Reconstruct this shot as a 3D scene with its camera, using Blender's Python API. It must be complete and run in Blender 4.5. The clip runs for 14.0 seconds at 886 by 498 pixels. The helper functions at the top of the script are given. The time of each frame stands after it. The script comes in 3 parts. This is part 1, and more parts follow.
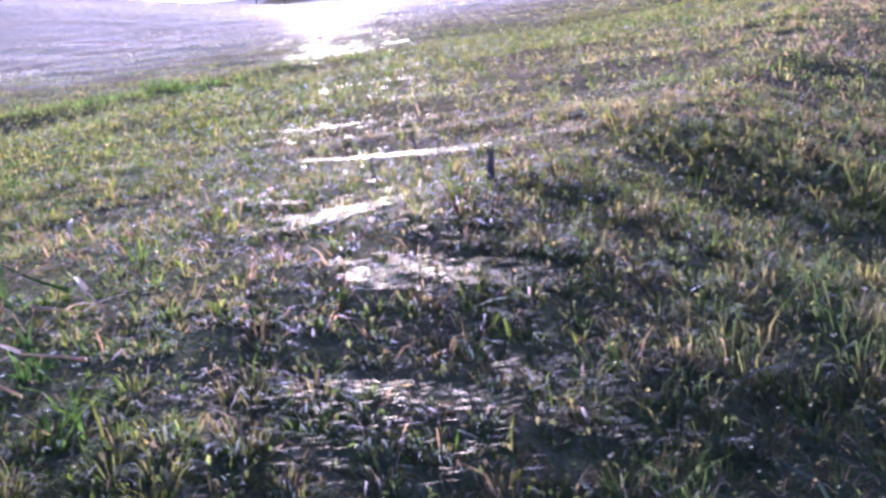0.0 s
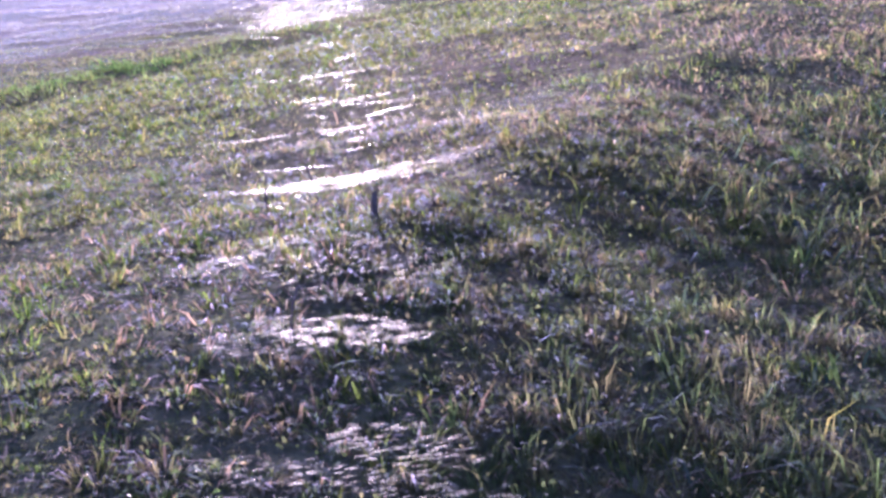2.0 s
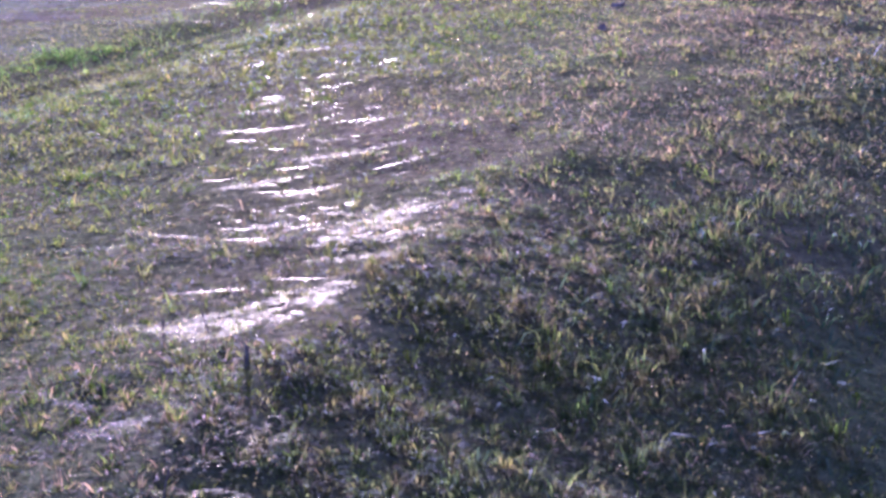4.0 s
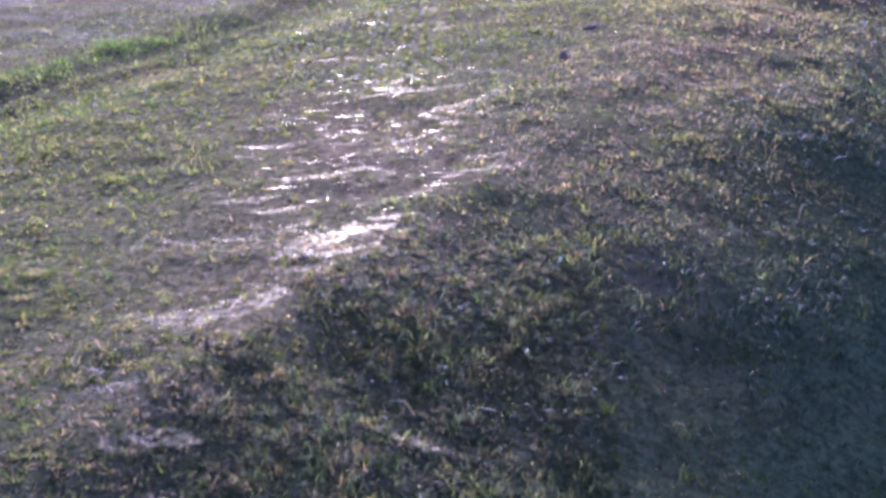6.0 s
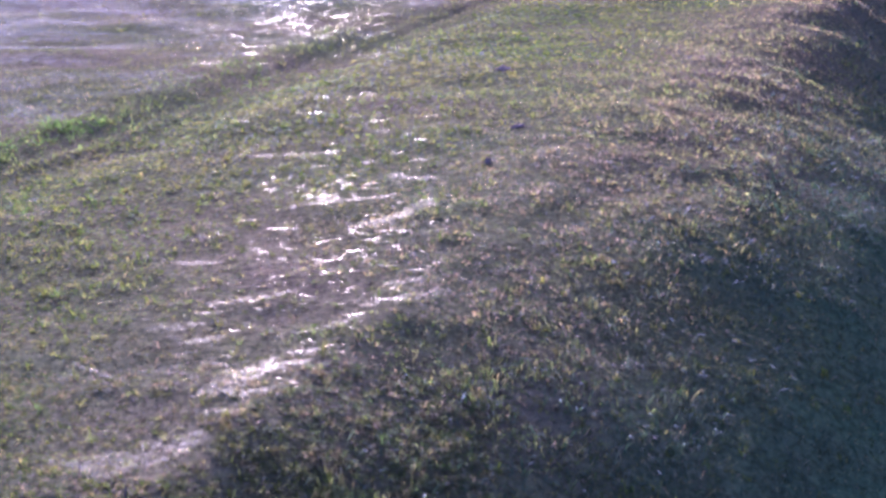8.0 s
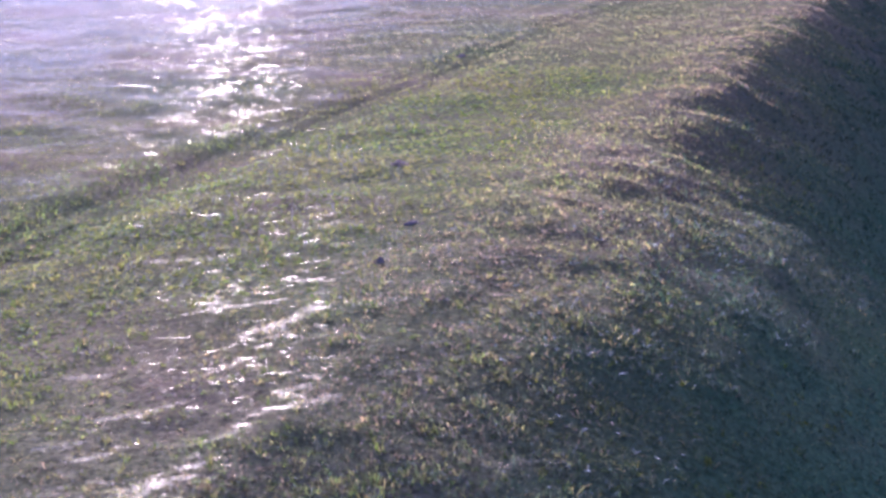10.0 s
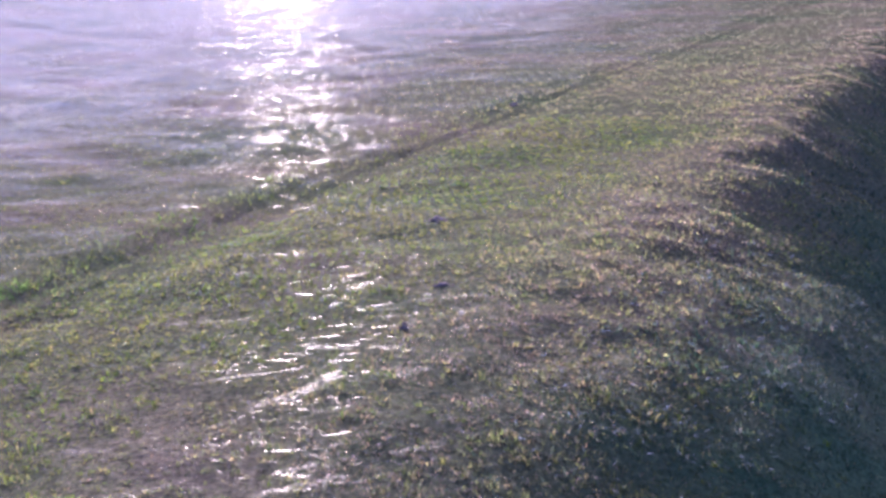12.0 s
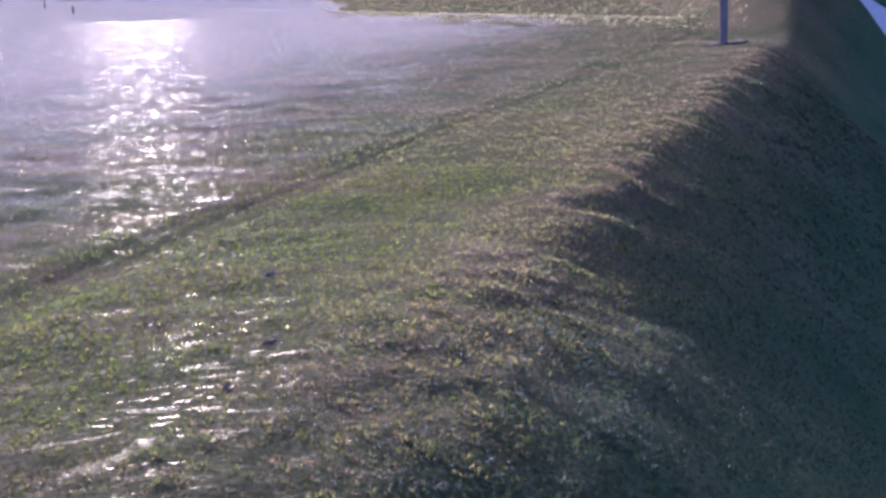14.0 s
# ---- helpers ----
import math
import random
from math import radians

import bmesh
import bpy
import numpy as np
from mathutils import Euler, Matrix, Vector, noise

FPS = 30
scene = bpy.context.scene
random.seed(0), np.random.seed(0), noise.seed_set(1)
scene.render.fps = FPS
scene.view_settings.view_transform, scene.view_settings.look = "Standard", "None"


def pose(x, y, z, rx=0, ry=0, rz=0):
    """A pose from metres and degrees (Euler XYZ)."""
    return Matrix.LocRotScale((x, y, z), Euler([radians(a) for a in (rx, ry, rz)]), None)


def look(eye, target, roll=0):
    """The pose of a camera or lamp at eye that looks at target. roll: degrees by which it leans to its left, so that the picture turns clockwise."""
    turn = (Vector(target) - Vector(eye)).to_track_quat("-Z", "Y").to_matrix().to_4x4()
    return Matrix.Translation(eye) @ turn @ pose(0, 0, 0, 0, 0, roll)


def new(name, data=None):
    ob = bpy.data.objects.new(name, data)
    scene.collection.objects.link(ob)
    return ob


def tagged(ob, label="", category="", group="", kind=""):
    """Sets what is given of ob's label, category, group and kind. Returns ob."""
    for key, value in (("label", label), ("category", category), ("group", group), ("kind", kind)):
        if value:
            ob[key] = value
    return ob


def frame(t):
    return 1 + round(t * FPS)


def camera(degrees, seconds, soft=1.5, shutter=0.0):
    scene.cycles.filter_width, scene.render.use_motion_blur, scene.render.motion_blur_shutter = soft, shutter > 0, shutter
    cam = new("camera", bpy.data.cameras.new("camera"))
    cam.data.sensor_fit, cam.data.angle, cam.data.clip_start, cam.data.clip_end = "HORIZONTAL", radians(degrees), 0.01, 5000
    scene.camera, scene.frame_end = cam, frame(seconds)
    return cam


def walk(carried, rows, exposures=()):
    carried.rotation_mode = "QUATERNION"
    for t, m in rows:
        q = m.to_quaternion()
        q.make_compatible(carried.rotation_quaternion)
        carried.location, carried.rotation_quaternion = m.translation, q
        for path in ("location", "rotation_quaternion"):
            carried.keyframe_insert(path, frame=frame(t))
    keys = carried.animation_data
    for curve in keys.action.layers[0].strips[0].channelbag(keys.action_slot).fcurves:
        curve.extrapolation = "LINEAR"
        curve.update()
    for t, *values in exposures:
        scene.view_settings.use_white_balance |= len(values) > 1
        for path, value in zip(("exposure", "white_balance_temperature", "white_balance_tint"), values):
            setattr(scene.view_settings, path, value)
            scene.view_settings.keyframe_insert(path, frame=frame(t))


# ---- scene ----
cam = camera(37.8, 14.0, soft=3.1)
PATH = [
    (0, (0.01, 0.04, 0.187), (-0.012, 1.999, -0.215), -7.1),
    (0.5, (0.01, 0.027, 0.204), (-0.05, 1.983, -0.208), -7.4),
    (1, (0.037, 0.028, 0.208), (-0.011, 1.974, -0.255), -7.7),
    (1.5, (0.078, 0.034, 0.225), (0.084, 1.979, -0.24), -8.3),
    (2, (0.112, -0.002, 0.268), (0.117, 1.94, -0.21), -8.1),
    (2.5, (0.131, -0.089, 0.313), (0.124, 1.86, -0.134), -6.8),
    (3, (0.173, -0.168, 0.394), (0.178, 1.774, -0.086), -6.0),
    (3.5, (0.219, -0.213, 0.494), (0.297, 1.703, -0.075), -4.3),
    (4, (0.26, -0.27, 0.62), (0.33, 1.636, 0.016), -5.2),
    (4.2, (0.274, -0.336, 0.651), (0.342, 1.558, 0.012), -4.8),
    (6.3, (0.582, -1.073, 1.164), (0.517, 0.797, 0.457), -2.5),
    (6.5, (0.589, -1.079, 1.266), (0.519, 0.758, 0.478), -1.6),
    (7, (0.68, -1.103, 1.336), (0.67, 0.755, 0.598), -1.5),
    (7.5, (0.681, -1.13, 1.365), (0.651, 0.748, 0.677), -2.2),
    (8, (0.684, -1.154, 1.386), (0.727, 0.733, 0.727), -1.3),
    (8.5, (0.689, -1.193, 1.409), (0.729, 0.707, 0.784), -1.2),
    (9, (0.719, -1.209, 1.442), (0.831, 0.705, 0.874), -1.3),
    (9.2, (0.741, -1.213, 1.447), (0.888, 0.698, 0.875), -1.4),
    (11.3, (0.863, -1.191, 1.537), (1.046, 0.739, 1.044), -2.5),
    (11.5, (0.891, -1.12, 1.533), (1.027, 0.812, 1.036), -2.4),
    (12, (0.968, -1.019, 1.523), (1.042, 0.921, 1.04), -2.4),
    (12.5, (1.075, -0.969, 1.529), (1.135, 0.969, 1.038), -3.0),
    (13, (1.109, -0.966, 1.541), (1.229, 0.981, 1.1), -3.2),
    (13.5, (1.134, -0.971, 1.547), (1.348, 0.972, 1.128), -2.7),
    (14, (1.14, -0.997, 1.542), (1.424, 0.937, 1.119), -2.5),
]
walk(cam, [(t, look(eye, target, roll)) for t, eye, target, roll in PATH],
     exposures=[(0, 3.55, 4215, 55), (0.5, 3.41, 4205, 56), (1, 3.66, 4215, 61), (3, 3.54, 4185, 64), (4, 3.57, 4165, 63), (6.5, 3.68, 4205, 58), (7.5, 3.72, 4255, 68), (8.5, 3.61, 4175, 56), (9, 3.68, 4190, 57), (11.5, 3.58, 4260, 55), (12.5, 3.42, 4260, 54), (13, 3.32, 4265, 42), (13.5, 3.27, 4370, 59), (14, 3.17, 4260, 50)])

# ---- light: a low morning sun ahead, clear sky ----
SUN_UP, SUN_TURN = radians(13.2), radians(-4.2)
world = bpy.data.worlds.new("world")
scene.world = world
world.use_nodes = True
wn = world.node_tree
sky = wn.nodes.new("ShaderNodeTexSky")
sky.sky_type = "NISHITA"
sky.sun_disc = False
sky.sun_elevation, sky.sun_rotation = SUN_UP, SUN_TURN
sky.dust_density, sky.air_density, sky.ozone_density = 4.0, 0.8, 0.3
wn.links.new(sky.outputs[0], wn.nodes["Background"].inputs[0])
wn.nodes["Background"].inputs[1].default_value = 0.075
sun_ob = new("sun", bpy.data.lights.new("sun", "SUN"))
sun_ob.data.energy, sun_ob.data.angle, sun_ob.data.color = 3.4, radians(0.6), (1.0, 0.84, 0.66)
to_sun = Vector((math.sin(SUN_TURN) * math.cos(SUN_UP), math.cos(SUN_TURN) * math.cos(SUN_UP), math.sin(SUN_UP)))
sun_ob.matrix_world = look(to_sun * 50, (0, 0, 0))


# ---- materials ----
def material(name):
    m = bpy.data.materials.new(name)
    m.use_nodes = True
    m.node_tree.nodes.clear()
    return m, m.node_tree.nodes, m.node_tree.links


def node(nodes, kind, **inputs):
    n = nodes.new(kind)
    for k, v in inputs.items():
        n.inputs[k.replace("_", " ")].default_value = v
    return n


def ramp(nodes, links, source, stops, mode="LINEAR"):
    r = nodes.new("ShaderNodeValToRGB")
    r.color_ramp.interpolation = mode
    while len(r.color_ramp.elements) < len(stops):
        r.color_ramp.elements.new(0.5)
    for e, (p, c) in zip(r.color_ramp.elements, stops):
        e.position, e.color = p, (*c, 1)
    links.new(source, r.inputs[0])
    return r.outputs[0]


def place_noise(nodes, links, scale, stretch=(1, 1, 1), detail=3.0, rough=0.5, turn=0.0):
    g = nodes.new("ShaderNodeNewGeometry")
    mp = nodes.new("ShaderNodeMapping")
    mp.inputs["Scale"].default_value = stretch
    mp.inputs["Rotation"].default_value = (0, 0, turn)
    links.new(g.outputs["Position"], mp.inputs[0])
    t = node(nodes, "ShaderNodeTexNoise", Scale=scale, Detail=detail, Roughness=rough)
    links.new(mp.outputs[0], t.inputs["Vector"])
    return t.outputs["Fac"]


def mix_colour(nodes, links, fac, a, b, mode="MIX"):
    m = nodes.new("ShaderNodeMix")
    m.data_type, m.blend_type = "RGBA", mode
    if isinstance(fac, float):
        m.inputs[0].default_value = fac
    else:
        links.new(fac, m.inputs[0])
    for socket, v in ((m.inputs[6], a), (m.inputs[7], b)):
        if isinstance(v, tuple):
            socket.default_value = (*v, 1)
        else:
            links.new(v, socket)
    return m.outputs[2]


def finish(nodes, links, shader):
    out = nodes.new("ShaderNodeOutputMaterial")
    links.new(shader, out.inputs[0])


def blade_material(name, stops, patch, through_part, rough=0.7, rust=0.0, mottle=1.0):
    """Leaves that let light through, each blade with a colour of its own and slow changes over the ground."""
    m, nodes, links = material(name)
    g = nodes.new("ShaderNodeNewGeometry")
    own = nodes.new("ShaderNodeMath")
    own.operation = "MULTIPLY_ADD"
    links.new(g.outputs["Random Per Island"], own.inputs[0])
    own.inputs[1].default_value = 0.45
    kin = nodes.new("ShaderNodeMapRange")
    kin.inputs["From Min"].default_value, kin.inputs["From Max"].default_value, kin.inputs["To Max"].default_value = 0.3, 0.7, 0.55
    links.new(place_noise(nodes, links, 22.0, detail=3, rough=0.6), kin.inputs["Value"])
    links.new(kin.outputs[0], own.inputs[2])
    col = ramp(nodes, links, own.outputs[0], stops)
    big = ramp(nodes, links, place_noise(nodes, links, 0.9, detail=4), [(0.42, (0, 0, 0)), (0.62, (1, 1, 1))])
    col = mix_colour(nodes, links, big, col, mix_colour(nodes, links, 0.55, col, patch))
    if rust:
        # small dry, reddish clumps among the green ones
        clump = ramp(nodes, links, place_noise(nodes, links, 24.0, detail=3, rough=0.6), [(0.5, (0, 0, 0)), (0.62, (rust, rust, rust))])
        col = mix_colour(nodes, links, clump, col, (0.18, 0.11, 0.05))
    # single tufts paler or darker than their neighbours
    tone = ramp(nodes, links, place_noise(nodes, links, 30.0, detail=2, rough=0.5), [(0.34, (0.45, 0.5, 0.5)), (0.5, (0.95, 0.95, 0.95)), (0.66, (1.6, 1.5, 1.35))])
    tone = mix_colour(nodes, links, mottle, (1.0, 1.0, 1.0), tone)
    col = mix_colour(nodes, links, 1.0, col, tone, "MULTIPLY")
    p = node(nodes, "ShaderNodeBsdfPrincipled", Roughness=rough)
    p.inputs["Specular IOR Level"].default_value = 0.025
    links.new(col, p.inputs["Base Color"])
    tr = nodes.new("ShaderNodeBsdfTranslucent")
    links.new(mix_colour(nodes, links, 1.0, col, (1.0, 1.0, 0.7), "MULTIPLY"), tr.inputs[0])
    mx = nodes.new("ShaderNodeMixShader")
    mx.inputs[0].default_value = through_part
    links.new(p.outputs[0], mx.inputs[1])
    links.new(tr.outputs[0], mx.inputs[2])
    finish(nodes, links, mx.outputs[0])
    return m


def soil_material(name):
    """Thatch, moss and soil on the mown top and the field, dense green turf down the bank, darkened to paint in its
    shade; farther off it stands for the sward itself.
    """
    m, nodes, links = material(name)
    slow = place_noise(nodes, links, 0.55, detail=6, rough=0.6)
    top = ramp(nodes, links, slow, [(0.3, (0.032, 0.036, 0.0145)), (0.5, (0.0515, 0.0455, 0.0193)), (0.7, (0.072, 0.051, 0.028))])
    # bank turf: greener, and darkened so that its colour carries the bank's shade
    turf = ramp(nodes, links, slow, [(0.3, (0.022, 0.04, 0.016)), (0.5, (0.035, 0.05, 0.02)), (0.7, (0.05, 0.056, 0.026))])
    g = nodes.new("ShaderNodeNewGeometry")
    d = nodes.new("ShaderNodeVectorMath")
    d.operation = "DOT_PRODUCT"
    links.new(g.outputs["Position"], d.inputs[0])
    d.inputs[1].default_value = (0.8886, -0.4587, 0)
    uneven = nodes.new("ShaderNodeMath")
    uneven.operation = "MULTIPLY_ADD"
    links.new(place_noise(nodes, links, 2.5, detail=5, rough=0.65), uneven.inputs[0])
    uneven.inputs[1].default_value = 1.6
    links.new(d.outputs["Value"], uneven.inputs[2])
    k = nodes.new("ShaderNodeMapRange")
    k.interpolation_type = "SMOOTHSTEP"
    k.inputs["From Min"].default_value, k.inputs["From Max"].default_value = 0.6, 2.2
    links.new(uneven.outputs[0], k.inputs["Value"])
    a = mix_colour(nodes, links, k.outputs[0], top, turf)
    b = ramp(nodes, links, place_noise(nodes, links, 38.0, detail=5, rough=0.7),
             [(0.3, (0.35, 0.33, 0.3)), (0.55, (1, 1, 1)), (0.75, (1.5, 1.45, 1.2))])
    col = mix_colour(nodes, links, 1.0, a, b, "MULTIPLY")
    p = node(nodes, "ShaderNodeBsdfPrincipled", Roughness=0.9)
    p.inputs["Specular IOR Level"].default_value = 0.0
    links.new(col, p.inputs["Base Color"])
    bump = node(nodes, "ShaderNodeBump", Strength=0.9, Distance=0.03)
    links.new(place_noise(nodes, links, 22.0, detail=6, rough=0.65), bump.inputs["Height"])
    links.new(bump.outputs[0], p.inputs["Normal"])
    finish(nodes, links, p.outputs[0])
    return m


def silk_material(name, low, high, top, rough=0.28, solid=False, tint=(0.8, 0.67, 0.44), body=0.25, broad=5.0, far=0.0, grain=(55.0, 0.3, 1.8, 0.008), streak=(60.0, 0.12, 2.2)):
    """Spider silk: fine threads lying across the slope, gaps between them, a glossy sheen."""
    m, nodes, links = material(name)
    gl = node(nodes, "ShaderNodeBsdfGlossy", Roughness=rough)
    gl.distribution = "BECKMANN"
    gl.inputs["Color"].default_value = (0.8, 0.67, 0.33, 1)
    tr = nodes.new("ShaderNodeBsdfTranslucent")
    tr.inputs[0].default_value = (*tint, 1)
    silk = nodes.new("ShaderNodeMixShader")
    silk.inputs[0].default_value = body
    links.new(gl.outputs[0], silk.inputs[1])
    soft = nodes.new("ShaderNodeMixShader")
    soft.inputs[0].default_value = 0.35
    df = nodes.new("ShaderNodeBsdfDiffuse")
    df.inputs[0].default_value = (*tint, 1)
    links.new(df.outputs[0], soft.inputs[1])
    links.new(tr.outputs[0], soft.inputs[2])
    links.new(soft.outputs[0], silk.inputs[2])
    if solid:
        clear = nodes.new("ShaderNodeBsdfTransparent")
        mx = nodes.new("ShaderNodeMixShader")
        mx.inputs[0].default_value = top
        links.new(clear.outputs[0], mx.inputs[1])
        links.new(silk.outputs[0], mx.inputs[2])
        finish(nodes, links, mx.outputs[0])
        return m
    bump = node(nodes, "ShaderNodeBump", Strength=0.8, Distance=grain[3])
    links.new(place_noise(nodes, links, grain[0], (grain[1], grain[2], 1), detail=5, rough=0.6), bump.inputs["Height"])
    links.new(bump.outputs[0], gl.inputs["Normal"])
    fine = place_noise(nodes, links, streak[0], (streak[1], streak[2], 0.5), detail=4, rough=0.65)
    patch = place_noise(nodes, links, broad, (0.5, 1.6, 1), detail=5, rough=0.65)
    add = nodes.new("ShaderNodeMath")
    add.operation = "MULTIPLY_ADD"
    links.new(patch, add.inputs[0])
    add.inputs[1].default_value = 0.8
    links.new(fine, add.inputs[2])
    total = add.outputs[0]
    if far:
        # silk cover raised out in the field to paint in pale glare haze, thinner towards the gully and the far end of
        # the ridge
        def reach(direction, a, b):
            g = nodes.new("ShaderNodeNewGeometry")
            d = nodes.new("ShaderNodeVectorMath")
            d.operation = "DOT_PRODUCT"
            links.new(g.outputs["Position"], d.inputs[0])
            d.inputs[1].default_value = direction
            m_range = nodes.new("ShaderNodeMapRange")
            m_range.interpolation_type = "SMOOTHSTEP"
            m_range.inputs["From Min"].default_value, m_range.inputs["From Max"].default_value = a, b
            links.new(d.outputs["Value"], m_range.inputs["Value"])
            return m_range.outputs[0]

        def combine(kind, a, b):
            c = nodes.new("ShaderNodeMath")
            c.operation = kind
            for socket, v in zip(c.inputs, (a, b)):
                if isinstance(v, float):
                    socket.default_value = v
                else:
                    links.new(v, socket)
            return c.outputs[0]
        out = reach((-0.8886, 0.4587, 0), 2.0, 16.0)
        end = combine("MULTIPLY", reach((0.4587, 0.8886, 0), 18.0, 29.0), reach((0.8886, -0.4587, 0), -11.0, -3.5))
        total = combine("ADD", total, combine("MULTIPLY", out, far))
        total = combine("SUBTRACT", total, combine("MULTIPLY", end, 0.14))
        total = combine("ADD", combine("SUBTRACT", total, 0.19), combine("MULTIPLY", reach((-0.8886, 0.4587, 0), 2.8, 9.0), 0.19))
    k = nodes.new("ShaderNodeMapRange")
    k.inputs["From Min"].default_value, k.inputs["From Max"].default_value = low, high
    k.inputs["To Min"].default_value, k.inputs["To Max"].default_value = 0.0, top
    links.new(total, k.inputs["Value"])
    clear = nodes.new("ShaderNodeBsdfTransparent")
    mx = nodes.new("ShaderNodeMixShader")
    links.new(k.outputs[0], mx.inputs[0])
    links.new(clear.outputs[0], mx.inputs[1])
    links.new(silk.outputs[0], mx.inputs[2])
    finish(nodes, links, mx.outputs[0])
    return m


def plain_material(name, dark, light, scale, stretch=(1, 1, 1), rough=0.8, metal=0.0, relief=0.003):
    m, nodes, links = material(name)
    f = place_noise(nodes, links, scale, stretch, detail=6, rough=0.65)
    p = node(nodes, "ShaderNodeBsdfPrincipled", Roughness=rough, Metallic=metal)
    p.inputs["Specular IOR Level"].default_value = 0.0
    links.new(ramp(nodes, links, f, [(0.3, dark), (0.7, light)]), p.inputs["Base Color"])
    bump = node(nodes, "ShaderNodeBump", Strength=0.6, Distance=relief)
    links.new(f, bump.inputs["Height"])
    links.new(bump.outputs[0], p.inputs["Normal"])
    finish(nodes, links, p.outputs[0])
    return m


GREEN = blade_material("grass_blades", [(0.0, (0.026, 0.046, 0.008)), (0.4, (0.058, 0.078, 0.014)), (0.7, (0.11, 0.11, 0.024)),
                                        (0.85, (0.16, 0.125, 0.045)), (0.94, (0.2, 0.13, 0.07)), (1.0, (0.3, 0.22, 0.13))],
                       (0.1, 0.085, 0.025), 0.62, rust=0.6)
LUSH = blade_material("lush_grass", [(0.0, (0.03, 0.056, 0.01)), (0.6, (0.055, 0.085, 0.014)), (1.0, (0.12, 0.125, 0.028))], (0.12, 0.11, 0.03), 0.5)
SUNNY = blade_material("sunny_grass", [(0.0, (0.018, 0.038, 0.006)), (0.5, (0.048, 0.07, 0.006)), (0.85, (0.105, 0.095, 0.013)), (1.0, (0.22, 0.14, 0.06))], (0.078, 0.068, 0.015), 0.62, rust=0.3)
# bank and shoulder blades: greens darkened further, shade painted into the colour
SHADED_BANK = blade_material("shaded_bank_blades", [(0.0, (0.016, 0.03, 0.013)), (0.5, (0.03, 0.045, 0.02)), (1.0, (0.056, 0.06, 0.03))], (0.04, 0.04, 0.024), 0.4, mottle=0.55)
SHADE = blade_material("shaded_shoulder_blades", [(0.0, (0.024, 0.038, 0.009)), (0.5, (0.043, 0.058, 0.014)), (0.85, (0.095, 0.085, 0.024)), (1.0, (0.22, 0.135, 0.07))], (0.055, 0.065, 0.02), 0.62, rust=0.35, mottle=0.8)
FAR_GREEN = blade_material("far_grass_blades", [(0.0, (0.088, 0.09, 0.036)), (0.5, (0.115, 0.107, 0.047)), (1.0, (0.145, 0.122, 0.06))], (0.13, 0.105, 0.058), 0.62, mottle=0.3)
STRAW = blade_material("dry_straw", [(0.0, (0.085, 0.054, 0.026)), (0.5, (0.15, 0.098, 0.048)), (1.0, (0.25, 0.18, 0.095))], (0.13, 0.08, 0.045), 0.42)
WEED = blade_material("weed_leaves", [(0.0, (0.03, 0.05, 0.01)), (0.5, (0.055, 0.075, 0.015)), (0.75, (0.11, 0.085, 0.03)), (1.0, (0.17, 0.1, 0.055))], (0.14, 0.11, 0.05), 0.5, 0.8, rust=0.35)
SOIL = soil_material("thatch_and_shaded_turf")
# matte silk over the field, its pale cover also painting in glare haze
VEIL = silk_material("gossamer_haze_veil", 0.74, 1.45, 0.42, 0.3, tint=(0.76, 0.66, 0.48), body=1.0, broad=2.2, far=0.21, grain=(26.0, 0.45, 1.5, 0.013), streak=(40.0, 0.4, 1.2))
GLINT = silk_material("silk_glint", 0, 1, 0.3, 0.35, True, body=0.9)
SKEIN = silk_material("silk_skein", 0, 1, 0.2, 0.3, True, body=0.85)
STRAND = silk_material("silk_strand", 0, 1, 0.1, 0.3, True, body=0.78)
SHEET = silk_material("silk_sheet", 0, 1, 0.17, 0.41, True, body=0.91)
EARTH = plain_material("dark_earth", (0.05, 0.036, 0.026), (0.12, 0.088, 0.062), 60, relief=0.006)
STEM = plain_material("dead_stem", (0.03, 0.022, 0.016), (0.09, 0.07, 0.045), 200)
WOOD = plain_material("weathered_grey_wood", (0.07, 0.055, 0.042), (0.16, 0.13, 0.1), 9, (6, 6, 0.4), 0.75, relief=0.006)
GRAVEL = plain_material("pale_gravel", (0.2, 0.17, 0.14), (0.31, 0.27, 0.23), 14, rough=0.9)

# ---- the lie of the land ----
TABLE = np.random.RandomState(7).rand(256, 256)


def vnoise(x, y):
    """Smooth noise from 0 to 1 on a grid of unit size."""
    xi, yi = np.floor(x).astype(int), np.floor(y).astype(int)
    fx, fy = x - xi, y - yi
    fx, fy = fx * fx * (3 - 2 * fx), fy * fy * (3 - 2 * fy)
    a, b = TABLE[xi % 256, yi % 256], TABLE[(xi + 1) % 256, yi % 256]
    c, d = TABLE[xi % 256, (yi + 1) % 256], TABLE[(xi + 1) % 256, (yi + 1) % 256]
    return (a * (1 - fx) + b * fx) * (1 - fy) + (c * (1 - fx) + d * fx) * fy


def smooth(a, b, v):
    k = np.clip((v - a) / (b - a), 0, 1)
    return k * k * (3 - 2 * k)


UX, UY = 0.4587, 0.8886
CX, CY = -0.19, 1.2
ACROSS = np.array([-60, -12, -4.0, -2.75, -2.48, -2.36, -2.26, -2.1, -1.6, -0.5, 0.0, 0.2, 0.5, 0.8, 1.2, 2.0, 3.0, 5.0, 8.0, 14.0, 60.0])
RISE = np.array([-0.1, -0.09, -0.075, -0.066, -0.058, -0.08, -0.125, -0.13, -0.038, 0.005, 0.012, 0.005, -0.06, -0.145, -0.3, -0.78, -1.45, -2.7, -4.2, -5.0, -5.2])


